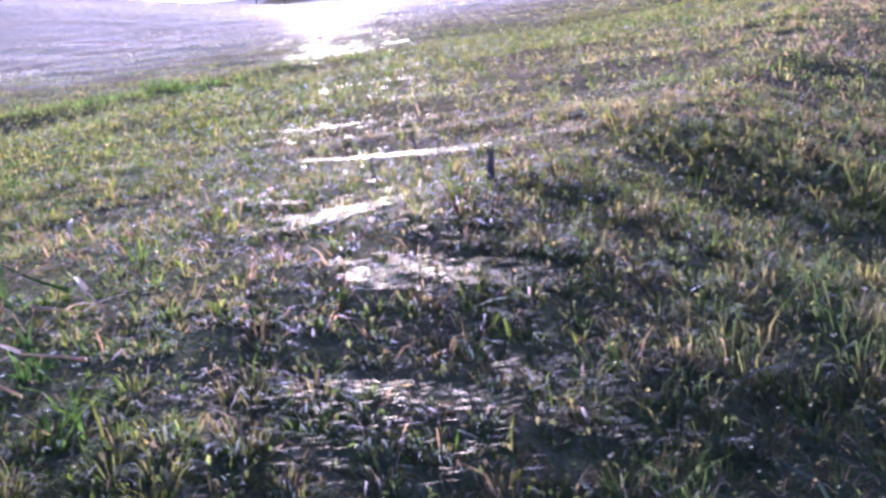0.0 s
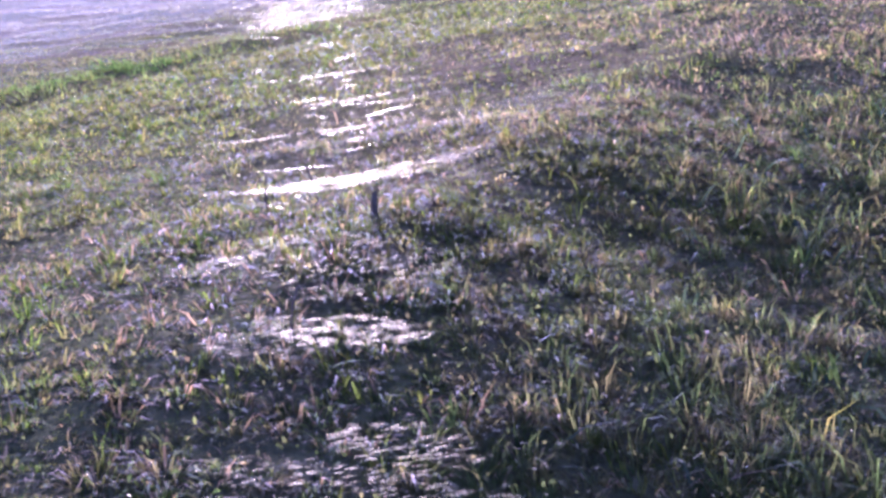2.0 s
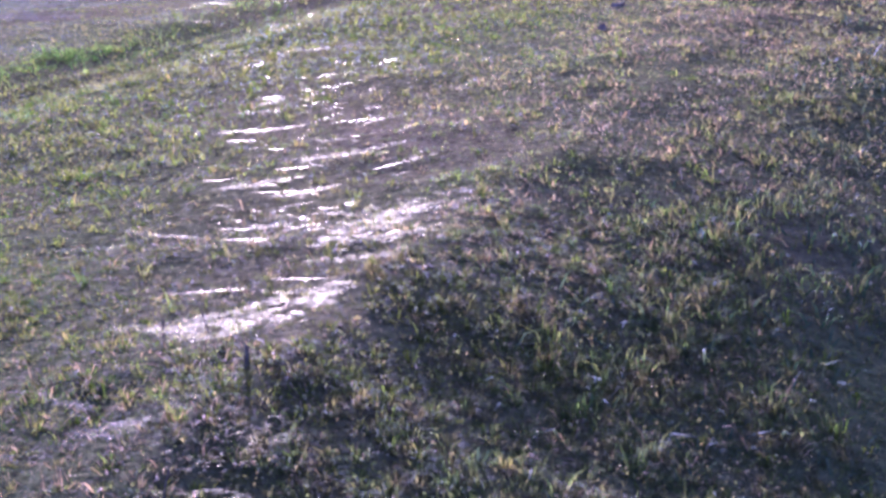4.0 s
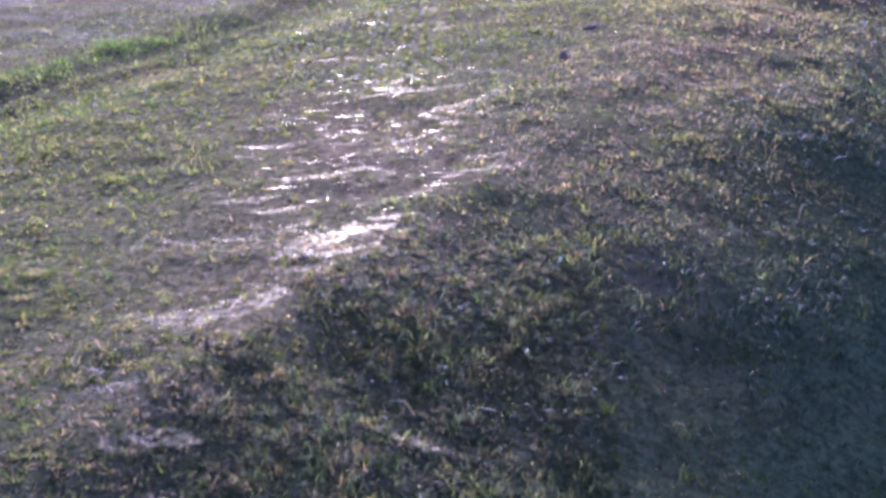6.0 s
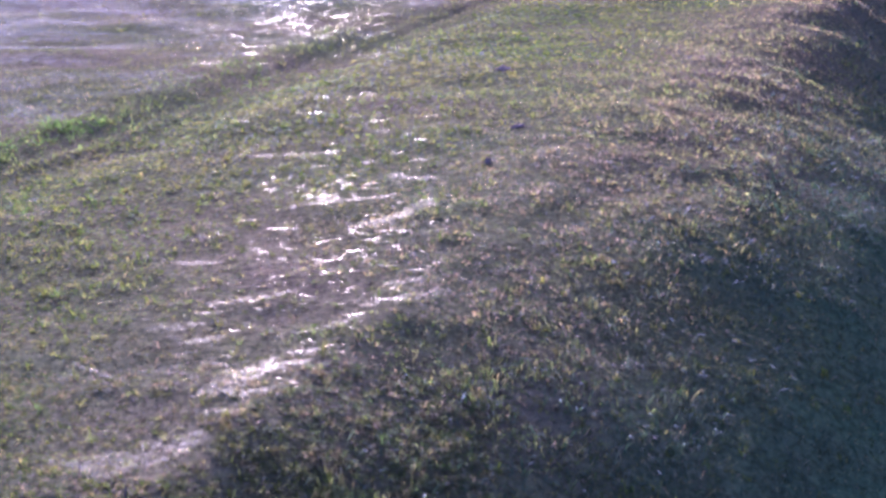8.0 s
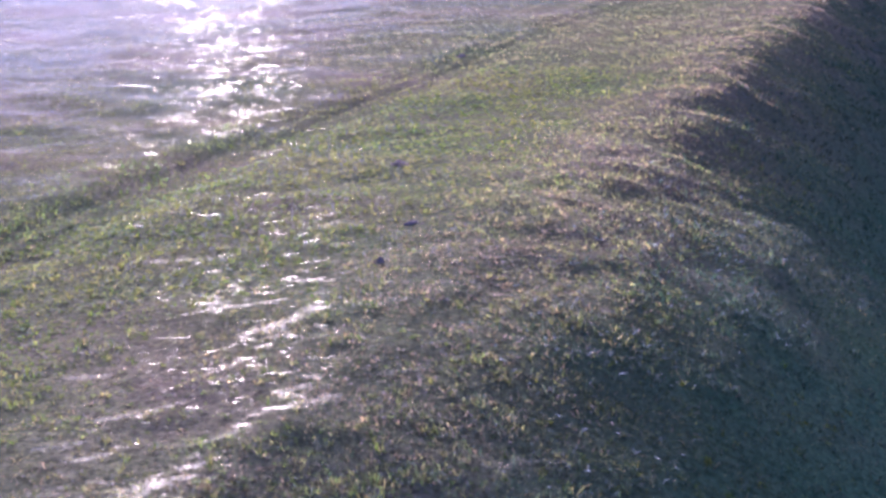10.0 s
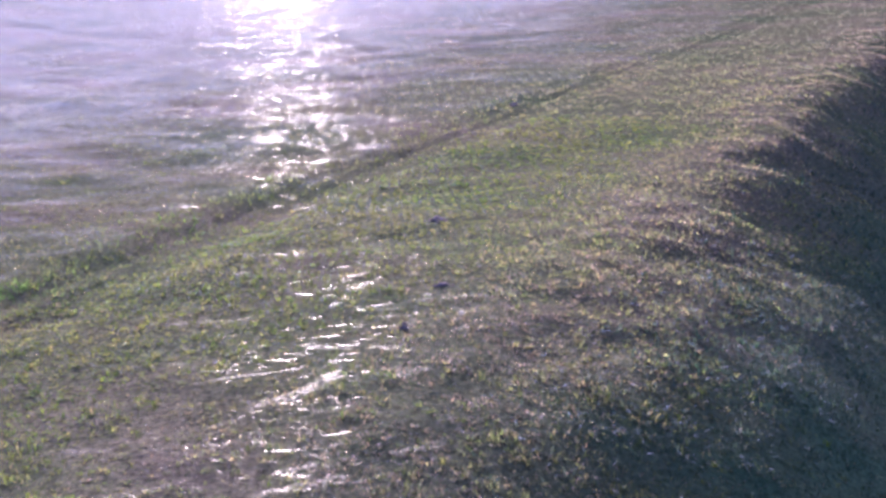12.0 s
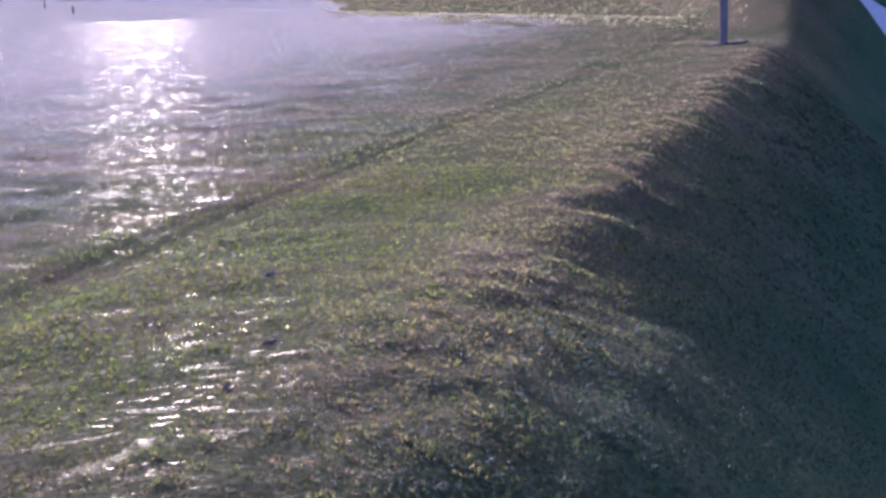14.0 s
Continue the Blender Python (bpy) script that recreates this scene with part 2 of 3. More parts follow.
def along_across(x, y):
    return UX * (x - CX) + UY * (y - CY), UY * (x - CX) - UX * (y - CY)


def gully_bend(s):
    return -0.4 * smooth(3.0, 7.0, s) * (1 - 0.5 * smooth(10.0, 19.0, s))


def swath(s, w):
    """Number of the mowing swath: the swaths run slantwise over the edge and down the bank."""
    return s - 0.4 * np.minimum(w, 0.5) - 0.9 * np.maximum(w - 0.5, 0)


def land(x, y):
    """The height of the ground: ridge, gully, field, bank and the rising land beyond."""
    x, y = np.asarray(x, float), np.asarray(y, float)
    s, w = along_across(x, y)
    bend = gully_bend(s) + 0.1 * (vnoise(s * 0.7 + 40, s * 0 + 3.5) - 0.5)
    ww = np.where(w < -1.2, w - bend * smooth(-1.2, -1.95, w), w)
    ww = ww + 0.25 * (vnoise(s * 0.5 + 9, s * 0 + 8.5) - 0.5) * smooth(0.0, 0.8, w)
    z = np.interp(ww, ACROSS, RISE)
    z = z + smooth(4.5, 8.0, s) * (0.03 * np.exp(-((ww + 2.1) / 0.17) ** 2) - 0.03 * smooth(24.0, 17.0, s) * np.exp(-((ww + 2.05) / 0.06) ** 2))
    z = z - 0.11 * smooth(3.0, 7.0, s) + 0.035 * smooth(6.0, 3.0, s) * np.exp(-((ww + 2.17) / 0.13) ** 2)
    z = z + 0.045 * smooth(4.0, 8.0, s) * np.exp(-((ww + 2.15) / 0.2) ** 2)
    z = z - smooth(3.5, 9.0, s) * np.interp(w, [0.0, 0.3, 0.9, 2.0, 4.0], [0.0, 0.035, 0.25, 0.6, 1.0])
    # the field falls away at its brow and the land beyond climbs, with one low terrace
    b = 0.943 * x + 0.333 * y - 24.8
    left = smooth(2.0, -1.0, w)
    z = z + left * (-0.35 * smooth(0, 6, b) + 0.055 * np.clip(b - 6, 0, 40) + 0.5 * smooth(14.0, 15.2, b) + 0.02 * np.clip(b - 46, 0, 300))
    right = smooth(-1.2, 1.6, w + 0.21 * (s - 27))
    z = z + right * (5.5 * smooth(26.5, 48.0, s) + 0.03 * np.clip(s - 48, 0, 300))
    z = z - 0.25 * smooth(25.5, 28.5, s) * smooth(-3.0, 0.0, w) * smooth(6.0, 2.0, w)
    # the shoulder is steeper at the near end, fuller farther on
    z = z - 0.022 - 0.027 * smooth(1.6, 0.4, s) * smooth(0.2, 0.55, w) + 0.05 * np.exp(-((s - 3.2) / 1.1) ** 2) * smooth(0.3, 0.8, w) * smooth(2.5, 1.2, w)
    # higher ground to the west of the field
    near = np.minimum(1, 70 / np.maximum(y, 1))
    west = -x * near - 0.09 * np.minimum(y, 70) - 0.9
    z = z + 0.091 * (west + np.sqrt(west * west + 3)) * smooth(4, 30, np.hypot(x, y)) * smooth(-2.8, -4.5, w)
    # tussocks, hummocks and ruts
    z = z + 0.02 * (vnoise(x / 0.9 + 5, y / 0.9) - 0.5) * smooth(30, 3, np.hypot(x, y))
    z = z + 0.023 * (vnoise(x / 0.33, y / 0.33 + 20) - 0.5)
    z = z + 0.013 * (vnoise(x / 0.13 + 31, y / 0.11) - 0.5)
    z = z + 0.06 * (vnoise(x / 0.6 + 13, y / 0.45 + 60) - 0.5) * smooth(-3.0, -4.5, w) * smooth(45, 20, np.hypot(x, y))
    # one sharp fold on the shoulder
    k = np.clip(((x - 3.0) * 0.72 - (y - 7.67) * 0.19) / 0.5545, 0, 1)
    d = np.hypot(x - 3.0 - 0.72 * k, y - 7.67 + 0.19 * k + 0.05 * np.sin(np.pi * k))
    z = z + 0.035 * np.exp(-(d / 0.07) ** 2)
    crest = smooth(-0.5, 0.2, w) * smooth(2.2, 0.9, w) * smooth(2.0, 4.0, s)
    z = z + crest * (0.035 * (vnoise(x / 0.55, y / 0.42 + 77) - 0.5) + 0.035 * (vnoise(x / 0.24 + 9, y / 0.2) - 0.5))
    # mowing ridges that run down over the edge of the bank
    edge = smooth(-0.1, 0.5, w) * smooth(4.5, 2.0, w) * (0.35 * smooth(2.0, 4.0, s) + 0.65 * smooth(5.0, 8.0, s))
    q = swath(s, w)
    z = z + edge * (0.065 * (vnoise(q / 0.5 + 21, w / 1.6) - 0.5) + 0.04 * (vnoise(q / 0.24 + 3, w / 0.9 + 9) - 0.5))
    return z


def mesh_from(name, verts, faces, mat, smooth_faces=True):
    """A mesh object from arrays: verts (n, 3), faces (m, 3 or 4)."""
    me = bpy.data.meshes.new(name)
    verts, faces = np.ascontiguousarray(verts, np.float32), np.ascontiguousarray(faces, np.int32)
    k = faces.shape[1]
    me.vertices.add(len(verts))
    me.vertices.foreach_set("co", verts.ravel())
    me.loops.add(faces.size)
    me.loops.foreach_set("vertex_index", faces.ravel())
    me.polygons.add(len(faces))
    me.polygons.foreach_set("loop_start", np.arange(0, faces.size, k, dtype=np.int32))
    me.polygons.foreach_set("use_smooth", np.full(len(faces), smooth_faces))
    me.update(calc_edges=True)
    me.materials.append(mat)
    return new(name, me)


def grid_faces(n, m, closed=False):
    i, j = np.meshgrid(np.arange(n - 1), np.arange(m if closed else m - 1), indexing="ij")
    a, b = i * m + j, i * m + (j + 1) % m
    return np.stack([a, b, b + m, a + m], -1).reshape(-1, 4)


OX, OY = 0.3, -1.6
rings = np.concatenate([[0.02, 0.5, 1.0, 1.5], np.geomspace(1.9, 140, 320), np.geomspace(150, 3000, 16)])
turns = np.radians(np.concatenate([np.linspace(-32, 42, 370), np.linspace(46, 324, 70)]))
R, A = np.meshgrid(rings, turns, indexing="ij")
X, Y = OX + R * np.sin(A), OY + R * np.cos(A)
Z = land(X, Y)
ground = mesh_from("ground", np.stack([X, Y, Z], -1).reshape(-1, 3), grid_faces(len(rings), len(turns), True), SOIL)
tagged(ground, "uneven mown grassland with a ridge, gully and shaded bank", "ground", kind="structure")

# ---- grass ----
rng = np.random.RandomState(11)


def scatter(count, r0, r1, power, lo=-29.0, hi=38.0):
    """Places seen from the path, thinning out with distance as r to the -power."""
    u, k = rng.rand(count), 2 - power
    r = (r0 ** k + u * (r1 ** k - r0 ** k)) ** (1 / k)
    a = np.radians(lo + (hi - lo) * rng.rand(count))
    return OX + r * np.sin(a), OY + r * np.cos(a), r


def tufted(x, y, cell):
    """Draws places together into tufts about cell metres wide; gives the way out of the tuft, the distance from its heart and its vigour."""
    i, j = np.floor(x / cell).astype(int), np.floor(y / cell).astype(int)
    cx = (i + 0.2 + 0.6 * TABLE[i % 256, j % 256]) * cell
    cy = (j + 0.2 + 0.6 * TABLE[(i + 91) % 256, (j + 17) % 256]) * cell
    dx, dy = x - cx, y - cy
    return cx + dx * 0.78, cy + dy * 0.78, np.arctan2(dy, dx), np.minimum(np.hypot(dx, dy) / cell, 1.0), TABLE[(i + 37) % 256, (j + 141) % 256]


def blades(name, x, y, tall, wide, lean, mat, label, bend=0.5, tuft=0.034):
    """Curved, tapering blades in tufts: two steps and a tip each."""
    n = len(x)
    cell = tuft * 2.0 ** np.floor(np.log2(np.maximum(np.hypot(x - OX, y - OY) / 2.1, 1)) * 0.8)
    x, y, out, d, vigour = tufted(x, y, cell)
    tall = tall * (0.4 + 0.75 * vigour) * (1.2 - 0.55 * d)
    lean = np.clip(lean * (0.35 + 1.1 * d), 0.05, 1.45)
    z = land(x, y) - 0.003
    a, face = out + rng.normal(0, 0.6, n), rng.rand(n) * 2 * np.pi
    ax, ay = np.cos(a), np.sin(a)
    px, py = np.cos(face) * wide / 2, np.sin(face) * wide / 2
    base = np.stack([x, y, z], -1)
    side = np.stack([px, py, 0 * px], -1)
    up1 = np.stack([ax * np.sin(lean) * tall * 0.55, ay * np.sin(lean) * tall * 0.55, np.cos(lean) * tall * 0.55], -1)
    l2 = np.minimum(lean + bend * (0.4 + rng.rand(n)), 1.9)
    up2 = up1 + np.stack([ax * np.sin(l2) * tall * 0.5, ay * np.sin(l2) * tall * 0.5, np.cos(l2) * tall * 0.5], -1)
    v = np.stack([base - side, base + side, base + up1 - side * 0.8, base + up1 + side * 0.8, base + up2], 1).reshape(-1, 3)
    o = np.arange(n)[:, None] * 5
    f = np.concatenate([o + [0, 1, 3], o + [0, 3, 2], o + [2, 3, 4]])
    ob = mesh_from(name, v, f, mat)
    return tagged(ob, label, "grass", kind="stuff")


def growth(x, y):
    """How well the grass grows, from 0 to 1, in tufts and patches."""
    return 0.55 * vnoise(x / 0.11 + 70, y / 0.11) + 0.45 * vnoise(x / 0.6, y / 0.6 + 50)


x, y, r = scatter(400000, 1.95, 22.0, 2.05)
s, w = along_across(x, y)
keep = rng.rand(len(x)) > np.maximum(smooth(11, 22, r), np.maximum(0.5 * smooth(1.0, 1.6, w), 0.25 * smooth(3.0, 4.0, r) * (w < -0.7)))
x, y, r = x[keep], y[keep], r[keep]
g = growth(x, y)
close = 0.55 + 0.45 * smooth(2.5, 5.0, r)
tuft = 1 + (smooth(0.3, 0.75, g) * 1.1 - 0.35) * smooth(6.0, 3.5, r)
tall = (0.009 + 0.03 * g * (0.5 + rng.rand(len(x)))) * (r / 2.2) ** 0.12 * (0.85 + 0.15 * smooth(2.5, 5.0, r)) * tuft
wide = (0.0013 + 0.002 * rng.rand(len(x))) * np.maximum(r / 2.4, 1) ** 0.75 * close
s, w = along_across(x, y)
# the grass lies flat under the thick webs along the top
tall = tall * (1 - 0.5 * smooth(0.65, 0.35, np.abs(w + 0.1)) * smooth(4.0, 2.6, s) * smooth(-0.7, -0.2, s))
in_field = smooth(-2.3, -2.7, w - gully_bend(s)) * smooth(5.5, 8.0, r)
tall, wide = tall * (1 - 0.25 * in_field), wide * (1 - 0.2 * in_field)
# greener and yellower on the sunny side, olive and brown along the top; shoulder and bank greens darkened to paint in
# shade
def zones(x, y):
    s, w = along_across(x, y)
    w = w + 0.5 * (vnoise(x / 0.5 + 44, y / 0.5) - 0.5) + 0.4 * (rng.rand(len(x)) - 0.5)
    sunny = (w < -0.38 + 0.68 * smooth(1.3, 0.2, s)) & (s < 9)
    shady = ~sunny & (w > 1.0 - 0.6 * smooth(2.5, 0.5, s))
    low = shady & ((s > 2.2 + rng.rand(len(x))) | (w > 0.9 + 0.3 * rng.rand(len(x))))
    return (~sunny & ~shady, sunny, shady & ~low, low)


def sward(names, x, y, tall, wide, lean, bend):
    labels = ("short mown grass, olive mixed with brown and straw", "yellow-green lawn on the sunny side of the ridge",
              "fresh green grass on the near shoulder, darkened for its shade", "dull green grass down the bank, shade put into its colour")
    for some, name, mat, label in zip(zones(x, y), names, (GREEN, SUNNY, SHADE, SHADED_BANK), labels):
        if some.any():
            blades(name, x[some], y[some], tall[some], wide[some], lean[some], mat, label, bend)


sward(("grass", "green_lawn", "shoulder_grass", "bank_grass"), x, y, tall, wide, 0.2 + 1.1 * rng.rand(len(x)), 1.1)
x, y, r = scatter(150000, 10.0, 90.0, 1.5)
keep = (rng.rand(len(x)) < smooth(9, 17, r)) & (rng.rand(len(x)) > smooth(45, 90, r))
x, y, r = x[keep], y[keep], r[keep]
g = growth(x / 3, y / 3)
s, w = along_across(x, y)
in_field = smooth(-2.3, -2.7, w - gully_bend(s))
tall, wide, lean = (0.014 + 0.02 * g * (0.5 + rng.rand(len(x)))) * (1 - 0.1 * in_field), 0.0105 * (r / 12) ** 0.7, 0.4 + rng.rand(len(x))
# far blades on the bank take the colour with shade painted in
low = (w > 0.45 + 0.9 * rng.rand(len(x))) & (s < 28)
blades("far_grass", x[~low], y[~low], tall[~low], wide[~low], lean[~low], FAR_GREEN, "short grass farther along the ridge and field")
blades("far_bank_grass", x[low], y[low], tall[low], wide[low], lean[low], SHADED_BANK, "dull green grass far down the bank, darkened to carry shade")
# the rising land beyond the brow of the field
n = 40000
x, y = rng.uniform(6, 45, n), rng.uniform(28, 90, n)
keep = (0.943 * x + 0.333 * y > 22) & (along_across(x, y)[1] < -1)
x, y = x[keep], y[keep]
n = len(x)
blades("hill_grass", x, y, 0.05 + 0.05 * rng.rand(n), 0.035 + 0.03 * rng.rand(n), 0.3 + rng.rand(n), FAR_GREEN, "rough olive grass on the rising land beyond the field")
# dry stalks lying about
x, y, r = scatter(26000, 1.9, 9.0, 1.5)
blades("dry_grass", x, y, 0.01 + 0.022 * rng.rand(len(x)), (0.0008 + 0.001 * rng.rand(len(x))) * np.maximum(r / 2.4, 1) ** 0.7, 0.5 + 1.0 * rng.rand(len(x)), STRAW, "dry straw-coloured grass stalks lying in the sward", 1.2)

# the thick short sward at the near end, where each blade shows
n = 290000
x, y = rng.uniform(-0.55, 0.85, n), 0.25 + 1.75 * rng.rand(n) ** 1.35
tall = (0.011 + 0.018 * rng.rand(n)) * (0.6 + 0.8 * growth(x, y))
s, w = along_across(x, y)
tall = tall * (1 - 0.5 * smooth(0.4, 0.15, np.abs(w + 0.05)) * smooth(1.4, 0.9, s) * smooth(-0.6, -0.2, s))
sward(("fine_grass", "fine_green_grass", "fine_shoulder_grass", "fine_bank_grass"), x, y, tall, 0.00075 + 0.00107 * rng.rand(n), 0.4 + 1.1 * rng.rand(n), 1.9)
n = 20000
x, y = rng.uniform(-0.55, 0.85, n), 0.25 + 1.75 * rng.rand(n) ** 1.35
blades("dry_blades", x, y, 0.012 + 0.02 * rng.rand(n), 0.0007 + 0.001 * rng.rand(n), 0.5 + 1.1 * rng.rand(n), STRAW, "dry tan and reddish blades mixed into the near sward", 1.8)
# dry wisps in lines down over the edge of the bank
n = 18000
s, w = 1 + 22 * rng.rand(n) ** 1.3, 0.3 + 2.2 * rng.rand(n) ** 1.7
keep = vnoise(swath(s, w) / 0.22 + 50, w / 0.9) > 0.62 + 0.25 * rng.rand(n)
s, w = s[keep], w[keep]
x, y = CX + UX * s + UY * w, CY + UY * s - UX * w
r = np.hypot(x - OX, y - OY)
blades("dry_wisps", x, y, 0.03 + 0.035 * rng.rand(len(x)), 0.0022 * np.maximum(r / 3, 1) ** 0.8, 0.5 + 0.9 * rng.rand(len(x)), STRAW, "pale dry wisps of grass in lines down the edge of the bank", 1.2)
# thicker, longer grass all down the bank, in the shade-darkened bank colour
n = 105000
s, w = -2 + 24 * rng.rand(n) ** 1.4, 0.35 + 7.0 * rng.rand(n) ** 1.5
keep = rng.rand(n) < smooth(0.3, 1.3, w + 0.6 * (vnoise(s / 0.5, w / 0.9) - 0.5))
s, w = s[keep], w[keep]
n = len(s)
x, y = CX + UX * s + UY * w, CY + UY * s - UX * w
r = np.hypot(x - OX, y - OY)
blades("bank_sward", x, y, (0.03 + 0.035 * rng.rand(n)) * np.maximum(r / 5, 1) ** 0.3, 0.0048 * np.maximum(r / 3, 0.8) ** 0.8, 0.5 + 0.9 * rng.rand(n), SHADED_BANK, "thick green grass hanging down the bank, shade in its colour", 1.2, 0.06)
# the closer, greener turf of the lawn between the top and the gully
n = 60000
s, w = -1.5 + 11 * rng.rand(n) ** 1.5, -0.45 - 1.7 * rng.rand(n) ** 0.8
keep = rng.rand(n) < smooth(-0.4, -1.0, w + 0.5 * (vnoise(s / 0.5 + 3, w / 0.5) - 0.5))
s, w = s[keep], w[keep]
n = len(s)
x, y = CX + UX * s + UY * w, CY + UY * s - UX * w
r = np.hypot(x - OX, y - OY)
blades("lawn_sward", x, y, 0.014 + 0.02 * rng.rand(n), (0.002 + 0.0012 * rng.rand(n)) * np.maximum(r / 2.4, 1) ** 0.75, 0.5 + 0.9 * rng.rand(n), SUNNY, "dense short green turf on the sunny side", 1.2)
# coarser growth all round, behind and beside the way
x, y, r = scatter(38000, 0.3, 14.0, 1.1, 38.0, 331.0)
sward(("outer_grass", "outer_lawn", "outer_shoulder_grass", "outer_bank_grass"), x, y, 0.02 + 0.03 * rng.rand(len(x)), (0.004 + 0.004 * rng.rand(len(x))) * np.maximum(r / 3, 1) ** 0.5, 0.3 + rng.rand(len(x)), 1.0)
# more of it on the dry shoulder of the ridge
n = 55000
s, w = -1.2 + 25 * rng.rand(n) ** 1.9, rng.normal(0.25, 0.34, n)
x, y = CX + UX * s + UY * w, CY + UY * s - UX * w
r = np.hypot(x - OX, y - OY)
keep = (vnoise(x / 0.25 + 60, y / 0.25) > 0.35) & (r > 1.9)
x, y, r = x[keep], y[keep], r[keep]
blades("dry_shoulder_grass", x, y, 0.012 + 0.026 * rng.rand(len(x)), (0.0012 + 0.0014 * rng.rand(len(x))) * np.maximum(r / 2.4, 1) ** 0.75, 0.4 + 1.0 * rng.rand(len(x)), STRAW, "brownish dry grass on the shoulder of the ridge", 1.2)


def leaflets(name, x, y, size, lift, mat, label):
    """Small curled leaves that lie in the sward at all angles."""
    n = len(x)
    a, b, c = rng.rand(n) * 2 * np.pi, rng.normal(0, 0.6, n), rng.normal(0, 0.5, n)
    along = np.stack([np.cos(a) * np.cos(b), np.sin(a) * np.cos(b), np.sin(b)], -1) * size[:, None]
    over = np.stack([-np.sin(a) * np.cos(c), np.cos(a) * np.cos(c), np.sin(c)], -1) * size[:, None] * 0.45
    mid = np.stack([x, y, land(x, y) + lift], -1)
    dip = np.array([0, 0, 0.25]) * size[:, None]
    v = np.stack([mid - along - dip, mid + over, mid + along * 0.9 - dip, mid - over], 1).reshape(-1, 3)
    o = np.arange(n)[:, None] * 4
    return tagged(mesh_from(name, v, np.concatenate([o + [0, 1, 3], o + [1, 2, 3]]), mat), label, "leaves", kind="stuff")


x, y, r = scatter(75000, 1.9, 8.0, 1.6)
leaflets("lawn_weed_leaves", x, y, (0.0016 + 0.002 * rng.rand(len(x))) * np.maximum(r / 2.4, 1) ** 0.6, (0.008 + 0.022 * rng.rand(len(x))) * (0.6 + 0.9 * growth(x, y)), WEED, "small curled leaves of low weeds among the grass")
# lush tufts along the near end of the gully, thinning out along it
n = 48000
s = -2 + 9 * rng.rand(n) ** 1.4
s = np.where(rng.rand(n) < 0.12, 5 + 20 * rng.rand(n), s)
off = -2.44 + gully_bend(s) + np.where(rng.rand(n) < 0.7, rng.normal(0, 0.08, n), rng.normal(0.3, 0.28, n))
x, y = CX + UX * s + UY * off, CY + UY * s - UX * off
keep = vnoise(x / 0.5 + 3, y / 0.5 + 11) * (1 - 0.93 * smooth(0.0, 4.5, s)) > 0.65 * rng.rand(n)
x, y = x[keep], y[keep]
blades("gully_grass", x, y, (0.018 + 0.036 * rng.rand(len(x))) * (0.4 + 1.2 * vnoise(x / 0.22 + 8, y / 0.22)), 0.003 + 0.004 * rng.rand(len(x)), 0.1 + 0.7 * rng.rand(len(x)), LUSH, "longer bright green grass along the gully")
# taller green tufts among the sward
cx, cy, cr = scatter(1500, 1.9, 5.5, 1.5)
n = 11
x = np.repeat(cx, n) + rng.normal(0, 0.009, n * len(cx))
y = np.repeat(cy, n) + rng.normal(0, 0.009, n * len(cx))
size = np.repeat(0.55 + 0.6 * rng.rand(len(cx)), n)
blades("grass_tufts", x, y, size * (0.026 + 0.026 * rng.rand(len(x))), (0.0011 + 0.0012 * rng.rand(len(x))) * np.repeat(np.maximum(cr / 2.4, 1) ** 0.6, n), 0.1 + 0.7 * rng.rand(len(x)), SUNNY, "taller fresh green tufts standing out of the lawn", 1.3)

# ---- gossamer ----
rings = np.geomspace(2.0, 320, 360)
turns = np.radians(np.linspace(-30, 40, 330))
R, A = np.meshgrid(rings, turns, indexing="ij")
X, Y = OX + R * np.sin(A), OY + R * np.cos(A)
s, w = along_across(X, Y)
Z = land(X, Y) + 0.03 - 0.014 * smooth(-2.2, -2.8, w - gully_bend(s)) * smooth(30, 10, R) + 0.012 * (vnoise(X / 0.3, Y / 0.07) - 0.5) * smooth(12, 3, R)
veil = mesh_from("gossamer_haze_veil", np.stack([X, Y, Z], -1).reshape(-1, 3), grid_faces(len(rings), len(turns)), VEIL)
mx, my = (X[:-1, :-1] + X[1:, 1:]) / 2, (Y[:-1, :-1] + Y[1:, 1:]) / 2
s, w = along_across(mx, my)
lip = w - gully_bend(s) + 0.5 * (vnoise(mx / 0.45 + 4, my / 0.6) - 0.5)
bare = (lip > -2.25 - 0.35 * smooth(7.0, 4.0, s)) | (mx > 0.07 * my + 2.5 * vnoise(mx / 2, my / 4 + 9)) & (0.943 * mx + 0.333 * my - 24.8 > -8 + 6 * vnoise(mx / 1.5, my / 3) + 7 * vnoise(mx / 0.35 + 3, my / 0.5))
bm = bmesh.new()
bm.from_mesh(veil.data)
bm.faces.ensure_lookup_table()
bmesh.ops.delete(bm, geom=[bm.faces[k] for k in np.nonzero(bare.ravel())[0]], context="FACES")
bm.to_mesh(veil.data)
bm.free()
tagged(veil, "thin veil of spider silk and painted glare haze over the grass", "gossamer", kind="stuff")


def threads(name, x, y, long, wide, lift, label, toss=0.5):
    """Ribbons of silk that sag between grass tips, most of them lying across the light."""
    n = len(x)
    a = rng.normal(0, 0.45, n)
    dx, dy = np.cos(a) * long / 2, np.sin(a) * long / 2
    tilt = rng.normal(0, toss, n)
    rows = []
    ground_z = land(x, y)
    for k in (-1, 0, 1):
        px, py = x + dx * k, y + dy * k
        pz = ground_z + lift * (1 if k else 0.95)
